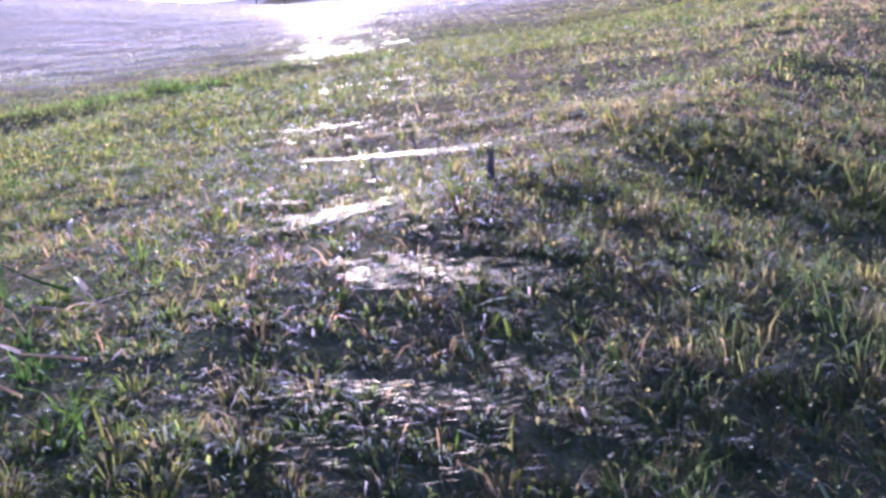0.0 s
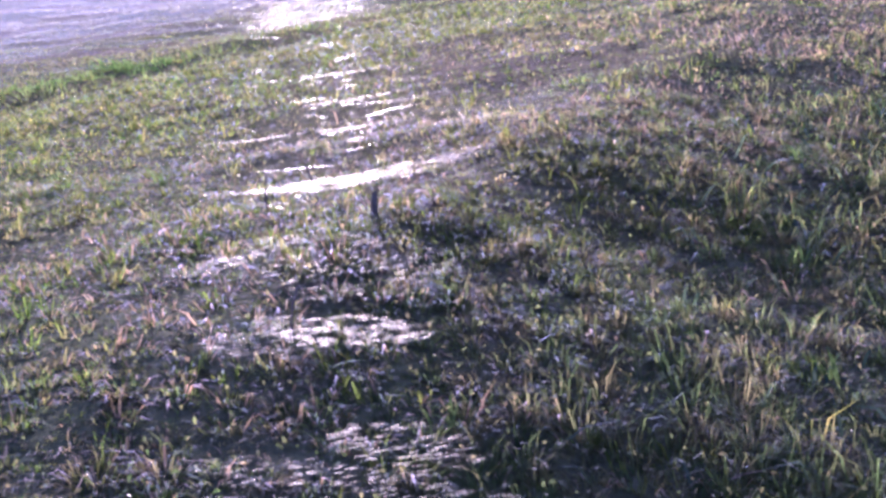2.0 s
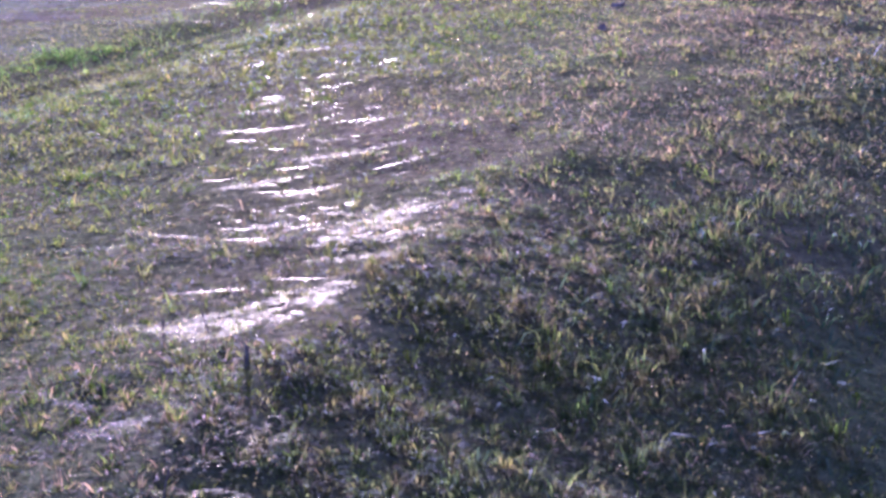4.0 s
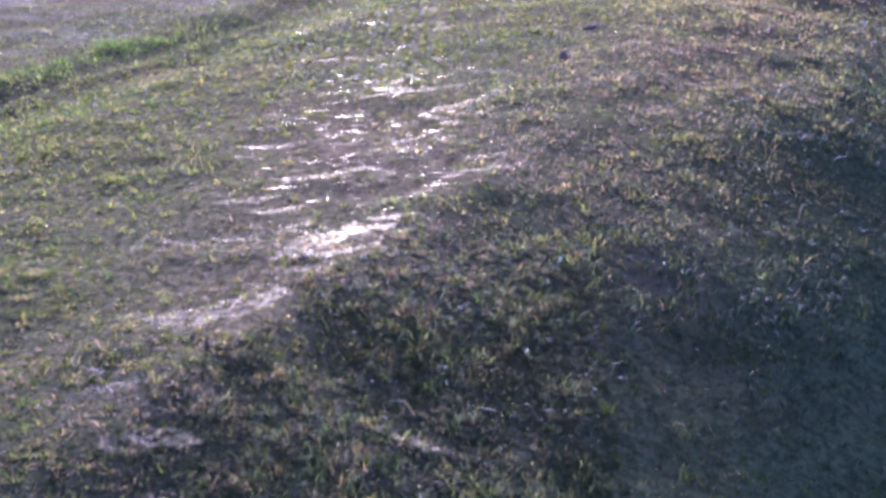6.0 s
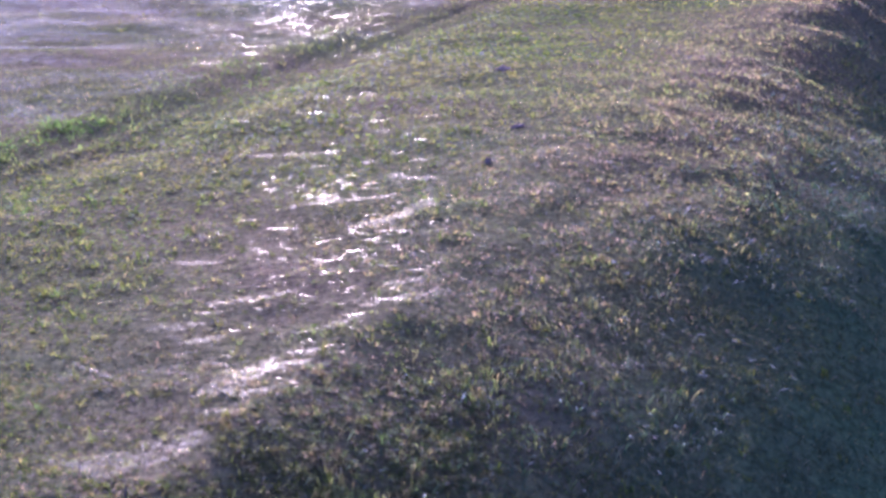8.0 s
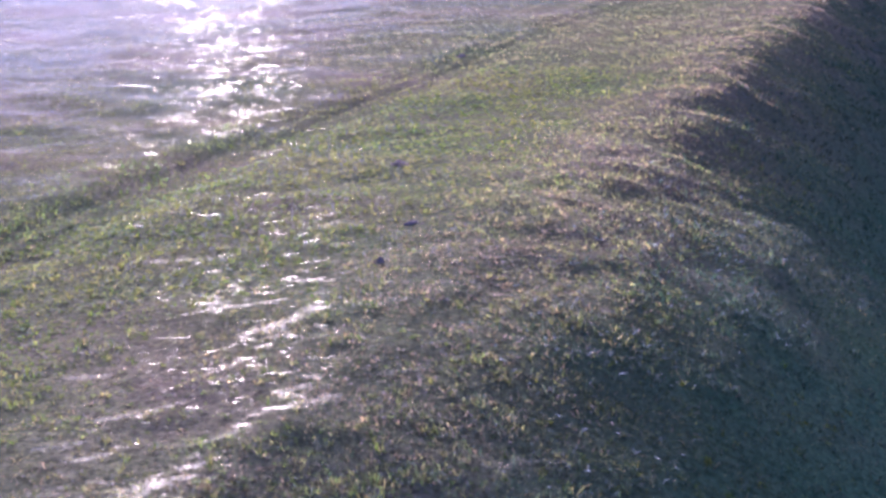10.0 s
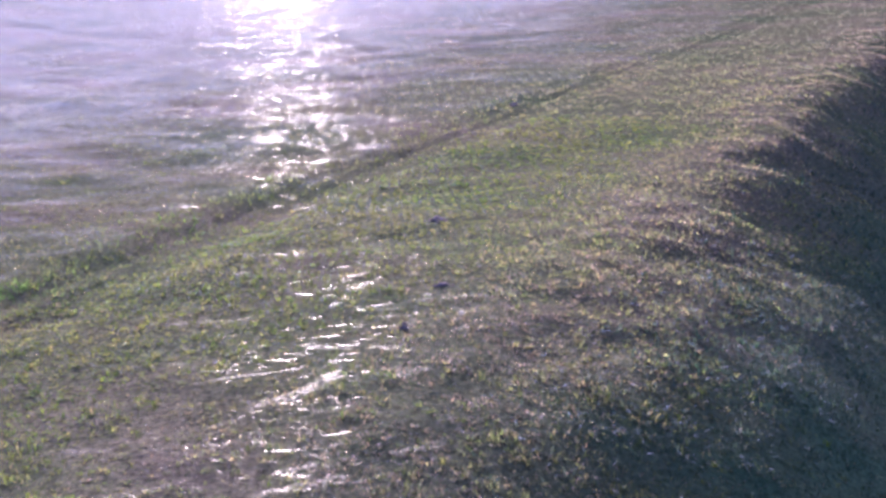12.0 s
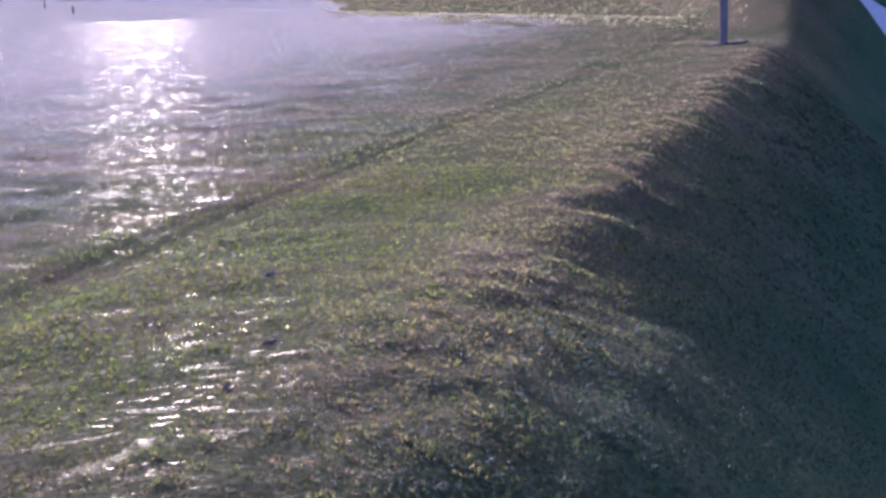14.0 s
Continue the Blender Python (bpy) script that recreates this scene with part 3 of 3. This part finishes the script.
        for e in (-1, 1):
            rows.append(np.stack([px - np.sin(a) * wide / 2 * e * np.cos(tilt), py + np.cos(a) * wide / 2 * e * np.cos(tilt), pz + e * wide / 2 * np.sin(tilt)], -1))
    v = np.stack(rows, 1).reshape(-1, 3)
    o = np.arange(n)[:, None] * 6
    f = np.concatenate([o + [0, 2, 3, 1], o + [2, 4, 5, 3]])
    return tagged(mesh_from(name, v, f, GLINT), label, "gossamer", kind="stuff")


def streaks(name, x, y, long, wide, lift, mat, label, spread=0.2, toss=0.07):
    """Short, nearly level strands of silk side by side, lying on the grass tips as the ground slopes."""
    n = len(x)
    a = rng.normal(0, spread, n)
    dx, dy = np.cos(a) * long / 2, np.sin(a) * long / 2
    e = 0.06 * np.maximum(np.hypot(x - OX, y - OY) / 3, 1)
    slope = 0.7 * (land(x, y + e) - land(x, y - e)) / (2 * e) + rng.normal(0, toss, n)
    z = 0.5 * land(x, y) + 0.125 * (land(x + e, y) + land(x - e, y) + land(x, y + e) + land(x, y - e)) + lift
    tip = (0.6 - 0.35 * smooth(3, 8, np.hypot(x - OX, y - OY))) * (land(x + dx, y + dy) - land(x - dx, y - dy)) / 2 + rng.normal(0, 0.03, n) * long
    rows = []
    for k, w in ((-1, 0.25), (0, 1.0), (1, 0.25)):
        for side in (-1, 1):
            h = side * wide * w / 2
            rows.append(np.stack([x + dx * k - np.sin(a) * h, y + dy * k + np.cos(a) * h, z + tip * k + h * slope], -1))
    v = np.stack(rows, 1).reshape(-1, 3)
    o = np.arange(n)[:, None] * 6
    return tagged(mesh_from(name, v, np.concatenate([o + [0, 2, 3, 1], o + [2, 4, 5, 3]]), mat), label, "gossamer", kind="stuff")


# silk strands in drifts over the top of the ridge and the field, none in the gully and few on the lawn and the bank
x, y, r = scatter(190000, 1.9, 60.0, 1.5)
s, w = along_across(x, y)
q = np.maximum(r / 4, 1) ** 0.8
drift = 0.6 * vnoise(x / (0.3 * q) + 15, y / (0.12 * q)) + 0.4 * vnoise(x / (0.1 * q) + 5, y / (0.035 * q) + 33)
lip = w - gully_bend(s)
want = np.where(lip < -2.3 - 0.3 * smooth(7.0, 4.0, s), 1.0, np.where(lip < -1.8, 0.12, 0.05 + 0.95 * smooth(-1.0, -0.4, w))) * smooth(0.95, 0.2, w) * (0.07 + 0.5 * smooth(2.6, 3.6, r) + 0.4 * smooth(6, 9, r))
even = smooth(5.0, 8.0, r) * (lip < -2.2)
keep = rng.rand(len(x)) < want * (smooth(0.45, 0.7, drift) * (1 - even) + 0.3 * even)
x, y, r = x[keep], y[keep], r[keep]
n = len(x)
far = smooth(2.6, 4.5, r)
long = (0.005 + 0.012 * rng.rand(n) ** 2) * (1 - far) + far * (0.01 + 0.045 * rng.rand(n) ** 2.5) * np.maximum(r / 4, 1) ** 0.75
streaks("gossamer_strands", x, y, long, (0.00045 + 0.0006 * rng.rand(n)) * (r / 2.2) ** 0.85, (0.014 + 0.016 * rng.rand(n)) * (1 + 0.8 * smooth(7, 16, r)), STRAND,
        "short level strands of spider silk lying in drifts over the grass tips")
# thicker gathered skeins between them
x, y, r = scatter(30000, 2.6, 60.0, 1.4)
s, w = along_across(x, y)
lip = w - gully_bend(s)
want = np.where(lip < -2.3 - 0.3 * smooth(7.0, 4.0, s), 1.0, np.where(lip < -1.8, 0.1, 0.1 + 0.9 * smooth(-1.1, -0.5, w))) * smooth(0.95, 0.2, w) * smooth(3.0, 4.5, r) * (0.5 + 0.5 * smooth(5, 8, r))
keep = rng.rand(len(x)) < want
x, y, r = x[keep], y[keep], r[keep]
n = len(x)
streaks("gossamer_skeins", x, y, (0.025 + 0.11 * rng.rand(n) ** 2) * np.maximum(r / 4, 1) ** 0.7, (0.0009 + 0.0011 * rng.rand(n)) * (r / 4) ** 0.8 * (1 - 0.2 * smooth(5, 9, r)),
        (0.022 + 0.01 * rng.rand(n)) * (1 + 0.8 * smooth(7, 16, r)), SKEIN, "fine gathered skeins of silk stretched from tuft to tuft", 0.16, 0.07)

x, y, r = scatter(5500, 1.9, 6.0, 1.3)
threads("silk_sparks", x, y, (0.0015 + 0.003 * rng.rand(len(x))) * (r / 2.2), 0.0005 * (r / 2.2), 0.012 + 0.022 * rng.rand(len(x)), "tiny sparks of silk and dew on the grass tips", 1.0)


# ---- single things ----
def part(name, bm, mat, parent=None, label=""):
    me = bpy.data.meshes.new(name)
    bm.to_mesh(me)
    bm.free()
    me.materials.append(mat)
    for p in me.polygons:
        p.use_smooth = True
    ob = new(name, me)
    ob.parent = parent
    if label:
        ob["label"] = label
    return ob


def spot(name, x, y, label, category, group="", sink=0.0):
    ob = new(name)
    ob.location = (x, y, float(land(x, y)) - sink)
    return tagged(ob, label, category, group)


def spider_web(x, y, long, wide, turn, label, dense=1.0, lift=0.028, seed=0):
    """A sheet web: a taut, slightly sagging skin of level strands over the grass tips, ragged at its edge."""
    r = np.random.RandomState(seed)
    q = max(1.0, math.hypot(x - OX, y - OY) / 2.8) ** 0.8
    count = int(dense * 70000 * long * wide / q ** 2) + 6
    u, v = r.uniform(-1, 1, count), r.uniform(-1, 1, count)
    inside = u ** 2 + v ** 2 < 0.6 + 0.7 * vnoise(u * 2.5 + seed * 3.1, v * 2.5 + 11)
    gaps = vnoise(u * long * 9 / wide * 0.3 + seed, v * 3 + 40) > 0.18 + 0.25 * r.rand(count)
    u, v = u[inside & gaps], v[inside & gaps]
    n = len(u)
    a = math.radians(turn)
    lx, ly = u * long / 2, v * wide / 2 + 0.1 * long * (vnoise(u * 1.3 + seed * 1.7, u * 0 + 7.3) - 0.5)
    px, py = x + lx * math.cos(a) - ly * math.sin(a), y + lx * math.sin(a) + ly * math.cos(a)
    ends = [float(land(x + k * long / 2 * math.cos(a), y + k * long / 2 * math.sin(a))) for k in (-1, 1)]
    sides = [float(land(x - k * wide / 2 * math.sin(a), y + k * wide / 2 * math.cos(a))) for k in (-1, 1)]
    z0 = float(land(x, y))
    level = (sum(ends) + sum(sides)) / 4
    skin = level + u * (ends[1] - ends[0]) / 2 + v * (sides[1] - sides[0]) / 2 + lift - 0.006 * (1 - u * u)
    pz = np.maximum(0.65 * skin + 0.35 * (land(px, py) + lift), land(px, py) + 0.012) - z0
    b = r.normal(0.12 * a, 0.14, n)
    half = (0.002 + 0.005 * r.rand(n)) * q
    thick = (0.0002 + 0.00025 * r.rand(n)) * q
    tilt = r.normal(0, 0.1, n)
    rows = []
    for k, t in ((-1, 0.2), (0, 1.0), (1, 0.2)):
        for e in (-1, 1):
            h = e * thick * t
            rows.append(np.stack([px - x + k * half * np.cos(b) - h * np.sin(b), py - y + k * half * np.sin(b) + h * np.cos(b), pz + h * tilt], -1))
    o = np.arange(n)[:, None] * 6
    ob = mesh_from("spider_web", np.stack(rows, 1).reshape(-1, 3), np.concatenate([o + [0, 2, 3, 1], o + [2, 4, 5, 3]]), SHEET)
    ob.location = (x, y, z0)
    return tagged(ob, label, "spider web", "sheet webs over the grass", "stuff")


LONG_WEB = "long narrow cream-coloured strip of spider silk over grass tips"
WIDE_WEB = "broad sagging cream-coloured sheet web of fine level threads"
for k, (x, y, long, wide, turn, dense) in enumerate((
        (0.055, 1.45, 0.34, 0.14, 32, 0.75), (0.02, 1.09, 0.21, 0.16, 6, 0.28), (0.025, 0.955, 0.15, 0.06, 8, 1.0), (0.07, 0.8, 0.1, 0.06, 10, 0.5),
        (0.23, 1.84, 0.3, 0.085, 48, 1.0), (0.0, 2.2, 0.2, 0.05, 10, 0.9), (-0.16, 1.19, 0.13, 0.016, -40, 1.2), (-0.08, 1.41, 0.16, 0.035, -14, 1.1),
        (-0.16, 1.94, 0.28, 0.022, -42, 1.2), (0.1, 2.1, 0.14, 0.04, 5, 1.1), (-0.03, 2.75, 0.2, 0.045, -5, 1.0), (-0.06, 0.57, 0.16, 0.045, -5, 0.8),
        (-0.09, 1.1, 0.1, 0.05, 0, 0.9), (-0.03, 0.92, 0.1, 0.05, 12, 1.0), (-0.07, 0.7, 0.2, 0.12, 0, 0.14), (0.43, 3.35, 0.42, 0.04, 15, 1.0),
        (0.38, 2.01, 0.1, 0.035, 5, 1.0), (0.61, 3.15, 0.45, 0.07, 46, 0.9), (0.7, 3.65, 0.24, 0.04, -20, 1.0), (0.65, 2.51, 0.14, 0.04, 30, 0.9),
        (0.99, 3.26, 0.2, 0.05, 40, 0.8), (0.33, 1.92, 0.18, 0.05, 20, 1.0), (0.26, 1.76, 0.13, 0.04, 5, 1.0), (0.2, 2.4, 0.3, 0.035, 20, 0.9))):
    spider_web(x, y, long, wide, turn, WIDE_WEB if wide > 0.055 else LONG_WEB, dense, seed=k)
random.seed(4)
for k in range(30):
    r, a = 2.3 * (14 / 2.3) ** random.random(), radians(random.uniform(-16, 18))
    q = (r / 2.4) ** 0.75
    spider_web(OX + r * math.sin(a), OY + r * math.cos(a), random.uniform(0.08, 0.26) * q, random.uniform(0.012, 0.035) * q, random.uniform(-20, 35),
               "faint skein of spider silk lying across the grass", 0.6, 0.022, 40 + k)


def lump(bm, size, seed, detail=3):
    """An uneven, crumbly lump that stands on its origin."""
    bmesh.ops.create_icosphere(bm, subdivisions=detail, radius=1)
    for v in bm.verts:
        k = 0.75 + 0.5 * noise.noise(v.co * 1.6 + Vector((seed, 0, 0))) + 0.22 * noise.noise(v.co * 5 + Vector((0, seed, 0)))
        v.co = Vector((v.co.x * size[0], v.co.y * size[1], max(v.co.z, -0.35) * size[2])) * k


def stalk(bm, points, radii, sides=6):
    """A tapering stalk along the points."""
    last = None
    for (p, r) in zip(points, radii):
        ring = [bm.verts.new((p[0] + r * math.cos(2 * math.pi * i / sides), p[1] + r * math.sin(2 * math.pi * i / sides), p[2])) for i in range(sides)]
        if last:
            for i in range(sides):
                bm.faces.new((last[i], last[(i + 1) % sides], ring[(i + 1) % sides], ring[i]))
        last = ring
    bm.faces.new(last)


for x, y, size, seed in ((1.21, 6.08, (0.062, 0.05, 0.03), 1.0), (0.99, 3.9, (0.02, 0.018, 0.034), 5.0), (2.2, 11.5, (0.06, 0.05, 0.04), 8.0), (1.17, 4.56, (0.05, 0.025, 0.018), 12.0)):
    clod = spot("soil_clod", x, y, "dark crumbly clod of soil lying in the grass" if size[0] > 0.03 else "small upright lump of dark dry soil", "soil clod", "clods in the grass")
    bm = bmesh.new()
    lump(bm, size, seed)
    part("crumb", bm, EARTH, clod)
    for k in range(3):
        bm = bmesh.new()
        lump(bm, [c * 0.25 for c in size], seed + k, 2)
        bit = part("crumb", bm, EARTH, clod)
        bit.location = (size[0] * math.cos(k * 2.3 + seed) * 1.1, size[1] * math.sin(k * 2.3 + seed) * 1.1, 0.004)


def dead_stem(x, y, tall, lean, thick=0.0016, head=0.0, label="thin dark dead stem standing in the grass"):
    ob = spot("plant_stem", x, y, label, "plant stem", "dead stems", 0.004)
    bm = bmesh.new()
    stalk(bm, [(lean * tall * k * k, 0.2 * lean * tall * k, tall * k) for k in (0, 0.35, 0.7, 1)], [thick, thick * 0.9, thick * 0.8, thick * 0.6])
    part("stalk", bm, STEM, ob)
    if head:
        bm = bmesh.new()
        lump(bm, (head * 0.4, head * 0.4, head), 3.0, 2)
        part("seed_head", bm, STEM, ob, "dark dried seed head").location = (lean * tall, 0.2 * lean * tall, tall)
    return ob


dead_stem(0.051, 1.294, 0.033, 0.1, 0.0042, 0.006, "short dark stub with webs fastened to its tip")
dead_stem(-0.019, 1.462, 0.05, -0.15)
dead_stem(-0.07, 1.40, 0.045, 0.1)
dead_stem(-0.014, 0.975, 0.05, 0.25, 0.0014)

# ---- the post on the ridge and its bare patch ----
px, py = 10.5, 23.58
post = spot("wooden_post", px, py, "weathered grey wooden pole in a bare patch on the ridge", "post", "", 0.05)
bm = bmesh.new()
stalk(bm, [(0, 0, z) for z in (0, 0.3, 1.2, 3.0, 5.5)], [0.085, 0.08, 0.078, 0.074, 0.068], 14)
part("shaft", bm, WOOD, post)
bm = bmesh.new()
bmesh.ops.create_grid(bm, x_segments=24, y_segments=14, size=1)
for v in list(bm.verts):
    d = math.hypot(v.co.x, v.co.y)
    if d > 0.55 + 0.45 * noise.noise(Vector((3 * math.atan2(v.co.y, v.co.x), 2, 0))) + 0.3:
        bm.verts.remove(v)
for v in bm.verts:
    x, y = px + v.co.x * 0.62, py + v.co.y * 0.4
    v.co = (x, y, float(land(x, y)) + 0.025 + 0.03 * noise.noise(Vector((x * 9, y * 9, 0))))
earth = part("bare_patch", bm, EARTH)
tagged(earth, "patch of bare dark earth round the pole's foot", "bare earth", kind="structure")


# ---- small plants and litter ----
def leaf_blade(bm, length, width, turn, lean, curl, base=(0, 0, 0), steps=7):
    """One broad, folded grass leaf that arches over."""
    pts, a, p = [], lean, Vector(base)
    for k in range(steps + 1):
        pts.append((p.copy(), a))
        p = p + Vector((math.cos(turn) * math.sin(a), math.sin(turn) * math.sin(a), math.cos(a))) * (length / steps)
        a += curl / steps
    side = Vector((-math.sin(turn), math.cos(turn), 0))
    last = None
    for k, (q, a) in enumerate(pts):
        h = width / 2 * (1 - (k / steps) ** 2.2) + 0.0002
        fold = Vector((-math.cos(turn) * math.cos(a), -math.sin(turn) * math.cos(a), math.sin(a))) * h * 0.35
        row = [bm.verts.new(q - side * h + fold), bm.verts.new(q), bm.verts.new(q + side * h + fold)]
        if last:
            bm.faces.new((last[0], last[1], row[1], row[0]))
            bm.faces.new((last[1], last[2], row[2], row[1]))
        last = row


def grass_clump(x, y, count, length, width, mat, label, seed):
    rnd = random.Random(seed)
    ob = spot("grass_clump", x, y, label, "grass clump", "clumps of broad grass", 0.003)
    for k in range(count):
        bm = bmesh.new()
        leaf_blade(bm, length * rnd.uniform(0.6, 1.1), width * rnd.uniform(0.7, 1.2), rnd.uniform(0, 6.28), rnd.uniform(0.1, 0.8), rnd.uniform(0.4, 1.4),
                   (rnd.gauss(0, 0.006), rnd.gauss(0, 0.006), 0))
        part("leaf", bm, mat, ob)
    return ob


for k, (x, y, count, length) in enumerate(((-0.31, 0.95, 9, 0.045), (-0.255, 0.8, 8, 0.055), (-0.21, 0.7, 8, 0.05), (-0.36, 1.02, 8, 0.04), (0.1, 0.86, 7, 0.035), (0.12, 0.75, 7, 0.03), (0.59, 1.66, 9, 0.04),
                                           (0.42, 1.02, 8, 0.04), (0.3, 0.72, 8, 0.035), (0.48, 1.3, 8, 0.04), (-0.25, 1.75, 8, 0.045), (0.66, 1.5, 9, 0.04))):
    grass_clump(x, y, count, length, 0.004, LUSH, "clump of broad bright green grass leaves" if length > 0.05 else "small tuft of fresh green grass leaves", k)

FLOWER = plain_material("yellow_petals", (0.45, 0.4, 0.05), (0.6, 0.52, 0.1), 300, rough=0.6)
yellow = spot("yellow_flower", 1.97, 3.6, "small yellow-green flowering weed on the bank", "flower", "", 0.003)
for k in range(7):
    bm = bmesh.new()
    leaf_blade(bm, 0.04, 0.009, k * 0.9, 0.9, 0.6)
    part("leaf", bm, LUSH, yellow)
bm = bmesh.new()
stalk(bm, [(0, 0, 0), (0.002, 0, 0.025), (0.003, 0, 0.045)], [0.0012, 0.001, 0.001])
part("stalk", bm, LUSH, yellow)
bm = bmesh.new()
lump(bm, (0.009, 0.009, 0.006), 2.0, 2)
part("flower_head", bm, FLOWER, yellow, "yellow flower head").location = (0.003, 0, 0.046)

for k, (x, y, length, turn, lean) in enumerate(((0.29, 0.83, 0.03, 0.2, 1.35), (0.78, 1.38, 0.045, 0.8, 0.7), (0.697, 1.263, 0.04, 2.2, 0.5), (0.31, 1.0, 0.035, 1.0, 0.5),
                                                 (-0.063, 1.30, 0.03, 3.0, 1.3), (-0.156, 1.149, 0.04, 0.4, 0.9), (-0.228, 1.31, 0.03, 2.0, 0.4), (0.64, 2.75, 0.05, 1.3, 0.2), (1.13, 2.48, 0.04, 0.3, 1.1))):
    dry = spot("dry_stalk", x, y, "pale dry grass stalk with a bent tip", "dry stalk", "pale dry stalks", 0.002)
    bm = bmesh.new()
    leaf_blade(bm, length, 0.0028, turn, lean, 0.5, (0, 0, 0.012 if lean > 0.8 else 0.0))
    part("stem", bm, STRAW, dry)
    bm = bmesh.new()
    reach = Vector((math.cos(turn) * math.sin(lean + 0.25), math.sin(turn) * math.sin(lean + 0.25), math.cos(lean + 0.25))) * length
    leaf_blade(bm, length * 0.35, 0.0034, turn + 0.5, lean + 0.9, 0.8, reach + Vector((0, 0, 0.012 if lean > 0.8 else 0.0)), 4)
    part("tip", bm, STRAW, dry)

def lying_stalk(points, thick, mat, label):
    """A long stalk that lies across the grass from point to point, thinner towards its tip."""
    x0, y0 = points[0][:2]
    ob = spot("lying_stalk", x0, y0, label, "grass stalk", "long stalks lying across the grass")
    z0 = ob.location.z
    path = []
    for (a, b) in zip(points[:-1], points[1:]):
        for k in range(4):
            u = k / 4
            path.append([a[i] * (1 - u) + b[i] * u for i in range(3)])
    path.append(list(points[-1]))
    bm = bmesh.new()
    last = None
    for i, p in enumerate(path):
        here = Vector((p[0] - x0, p[1] - y0, float(land(p[0], p[1])) + p[2] - z0))
        r = thick * (1 - 0.6 * i / (len(path) - 1))
        ring = [bm.verts.new(here + Vector((0.3 * r * math.sin(c), 0.5 * r * math.sin(c), r * math.cos(c)))) for c in (0, 1.26, 2.51, 3.77, 5.03)]
        if last:
            for k in range(5):
                bm.faces.new((last[k], last[(k + 1) % 5], ring[(k + 1) % 5], ring[k]))
        last = ring
    part("stem", bm, mat, ob)
    bm = bmesh.new()
    p, q = path[-2], path[-1]
    leaf_blade(bm, 0.03, 0.004, math.atan2(q[1] - p[1], q[0] - p[0]), 1.2, 0.5, here, 4)
    part("tip", bm, mat, ob)


PALE = blade_material("pale_dry_stalk", [(0.0, (0.2, 0.14, 0.08)), (1.0, (0.36, 0.27, 0.16))], (0.26, 0.19, 0.11), 0.4)
lying_stalk(((-0.269, 0.945, 0.012), (-0.285, 0.918, 0.03), (-0.331, 0.976, 0.03)), 0.0016, LUSH, "green grass blade leaning over the lawn")
lying_stalk(((-0.286, 0.845, 0.02), (-0.299, 0.846, 0.03), (-0.325, 0.881, 0.03)), 0.0016, LUSH, "green grass blade leaning over the lawn")
lying_stalk(((-0.292, 0.891, 0.004), (-0.295, 0.891, 0.02), (-0.303, 0.911, 0.035)), 0.0012, LUSH, "upright green blade among dry stalks")
lying_stalk(((-0.287, 0.897, 0.004), (-0.273, 0.879, 0.02), (-0.252, 0.856, 0.026), (-0.237, 0.864, 0.02)), 0.0013, PALE, "forked pale dry stalk propped on the grass")
lying_stalk(((-0.274, 0.871, 0.025), (-0.243, 0.847, 0.028)), 0.0011, PALE, "short pale dry stalk lying level on grass")
lying_stalk(((-0.213, 0.850, 0.015), (-0.221, 0.847, 0.028), (-0.238, 0.878, 0.03)), 0.0012, PALE, "tan dry stalk leaning across the grass")
lying_stalk(((-0.214, 0.774, 0.02), (-0.235, 0.771, 0.026), (-0.255, 0.781, 0.026)), 0.0012, PALE, "thin tan stalk lying level on grass")
lying_stalk(((-0.237, 0.722, 0.02), (-0.249, 0.719, 0.03), (-0.265, 0.735, 0.03)), 0.0012, PALE, "cream-coloured dry stalk in the near grass")
lying_stalk(((-0.337, 0.922, 0.03), (-0.294, 0.915, 0.034), (-0.276, 0.932, 0.036), (-0.274, 0.964, 0.04), (-0.277, 0.993, 0.045)), 0.0008, PALE, "long thin pale stalk arching over the lawn")
lying_stalk(((-0.012, 0.925, 0.0), (-0.01, 0.925, 0.022), (0.0, 0.922, 0.031), (0.012, 0.918, 0.026), (0.02, 0.915, 0.014)), 0.0013, LUSH, "bent green blade arching out of the grass")

dead_leaf = spot("dead_leaf", 0.135, 0.56, "pale tan dead leaf standing among the grass", "leaf", "", 0.004)
bm = bmesh.new()
leaf_blade(bm, 0.036, 0.012, 1.2, 0.25, 0.5)
part("leaf", bm, STRAW, dead_leaf)

# ---- far off: marker stakes in the field and a path on the hill ----
for x, y, tall in ((-10.7, 83.3, 0.5), (-8.1, 75.5, 0.45)):
    stake = spot("field_stake", x, y, "low dark stake standing far out in the field", "stake", "stakes in the field", 0.05)
    bm = bmesh.new()
    stalk(bm, [(0, 0, z * tall) for z in (0, 0.5, 1, 1.1)], [0.05, 0.05, 0.048, 0.02], 8)
    part("shaft", bm, STEM, stake)
rows = 30
u, v = np.meshgrid(np.linspace(0, 1, rows), np.linspace(0, 1, 12), indexing="ij")
y = 27.5 + 3.9 * u
x = 17.05 + (30.78 - y) * 0.25 + 2.2 * v + 0.06 * (vnoise(u * 14, v * 3) - 0.5)
path = mesh_from("gravel_path", np.stack([x, y, land(x, y) + 0.03], -1).reshape(-1, 3), grid_faces(rows, 12), GRAVEL)
tagged(path, "pale grey gravel path on the far slope", "path", kind="structure")
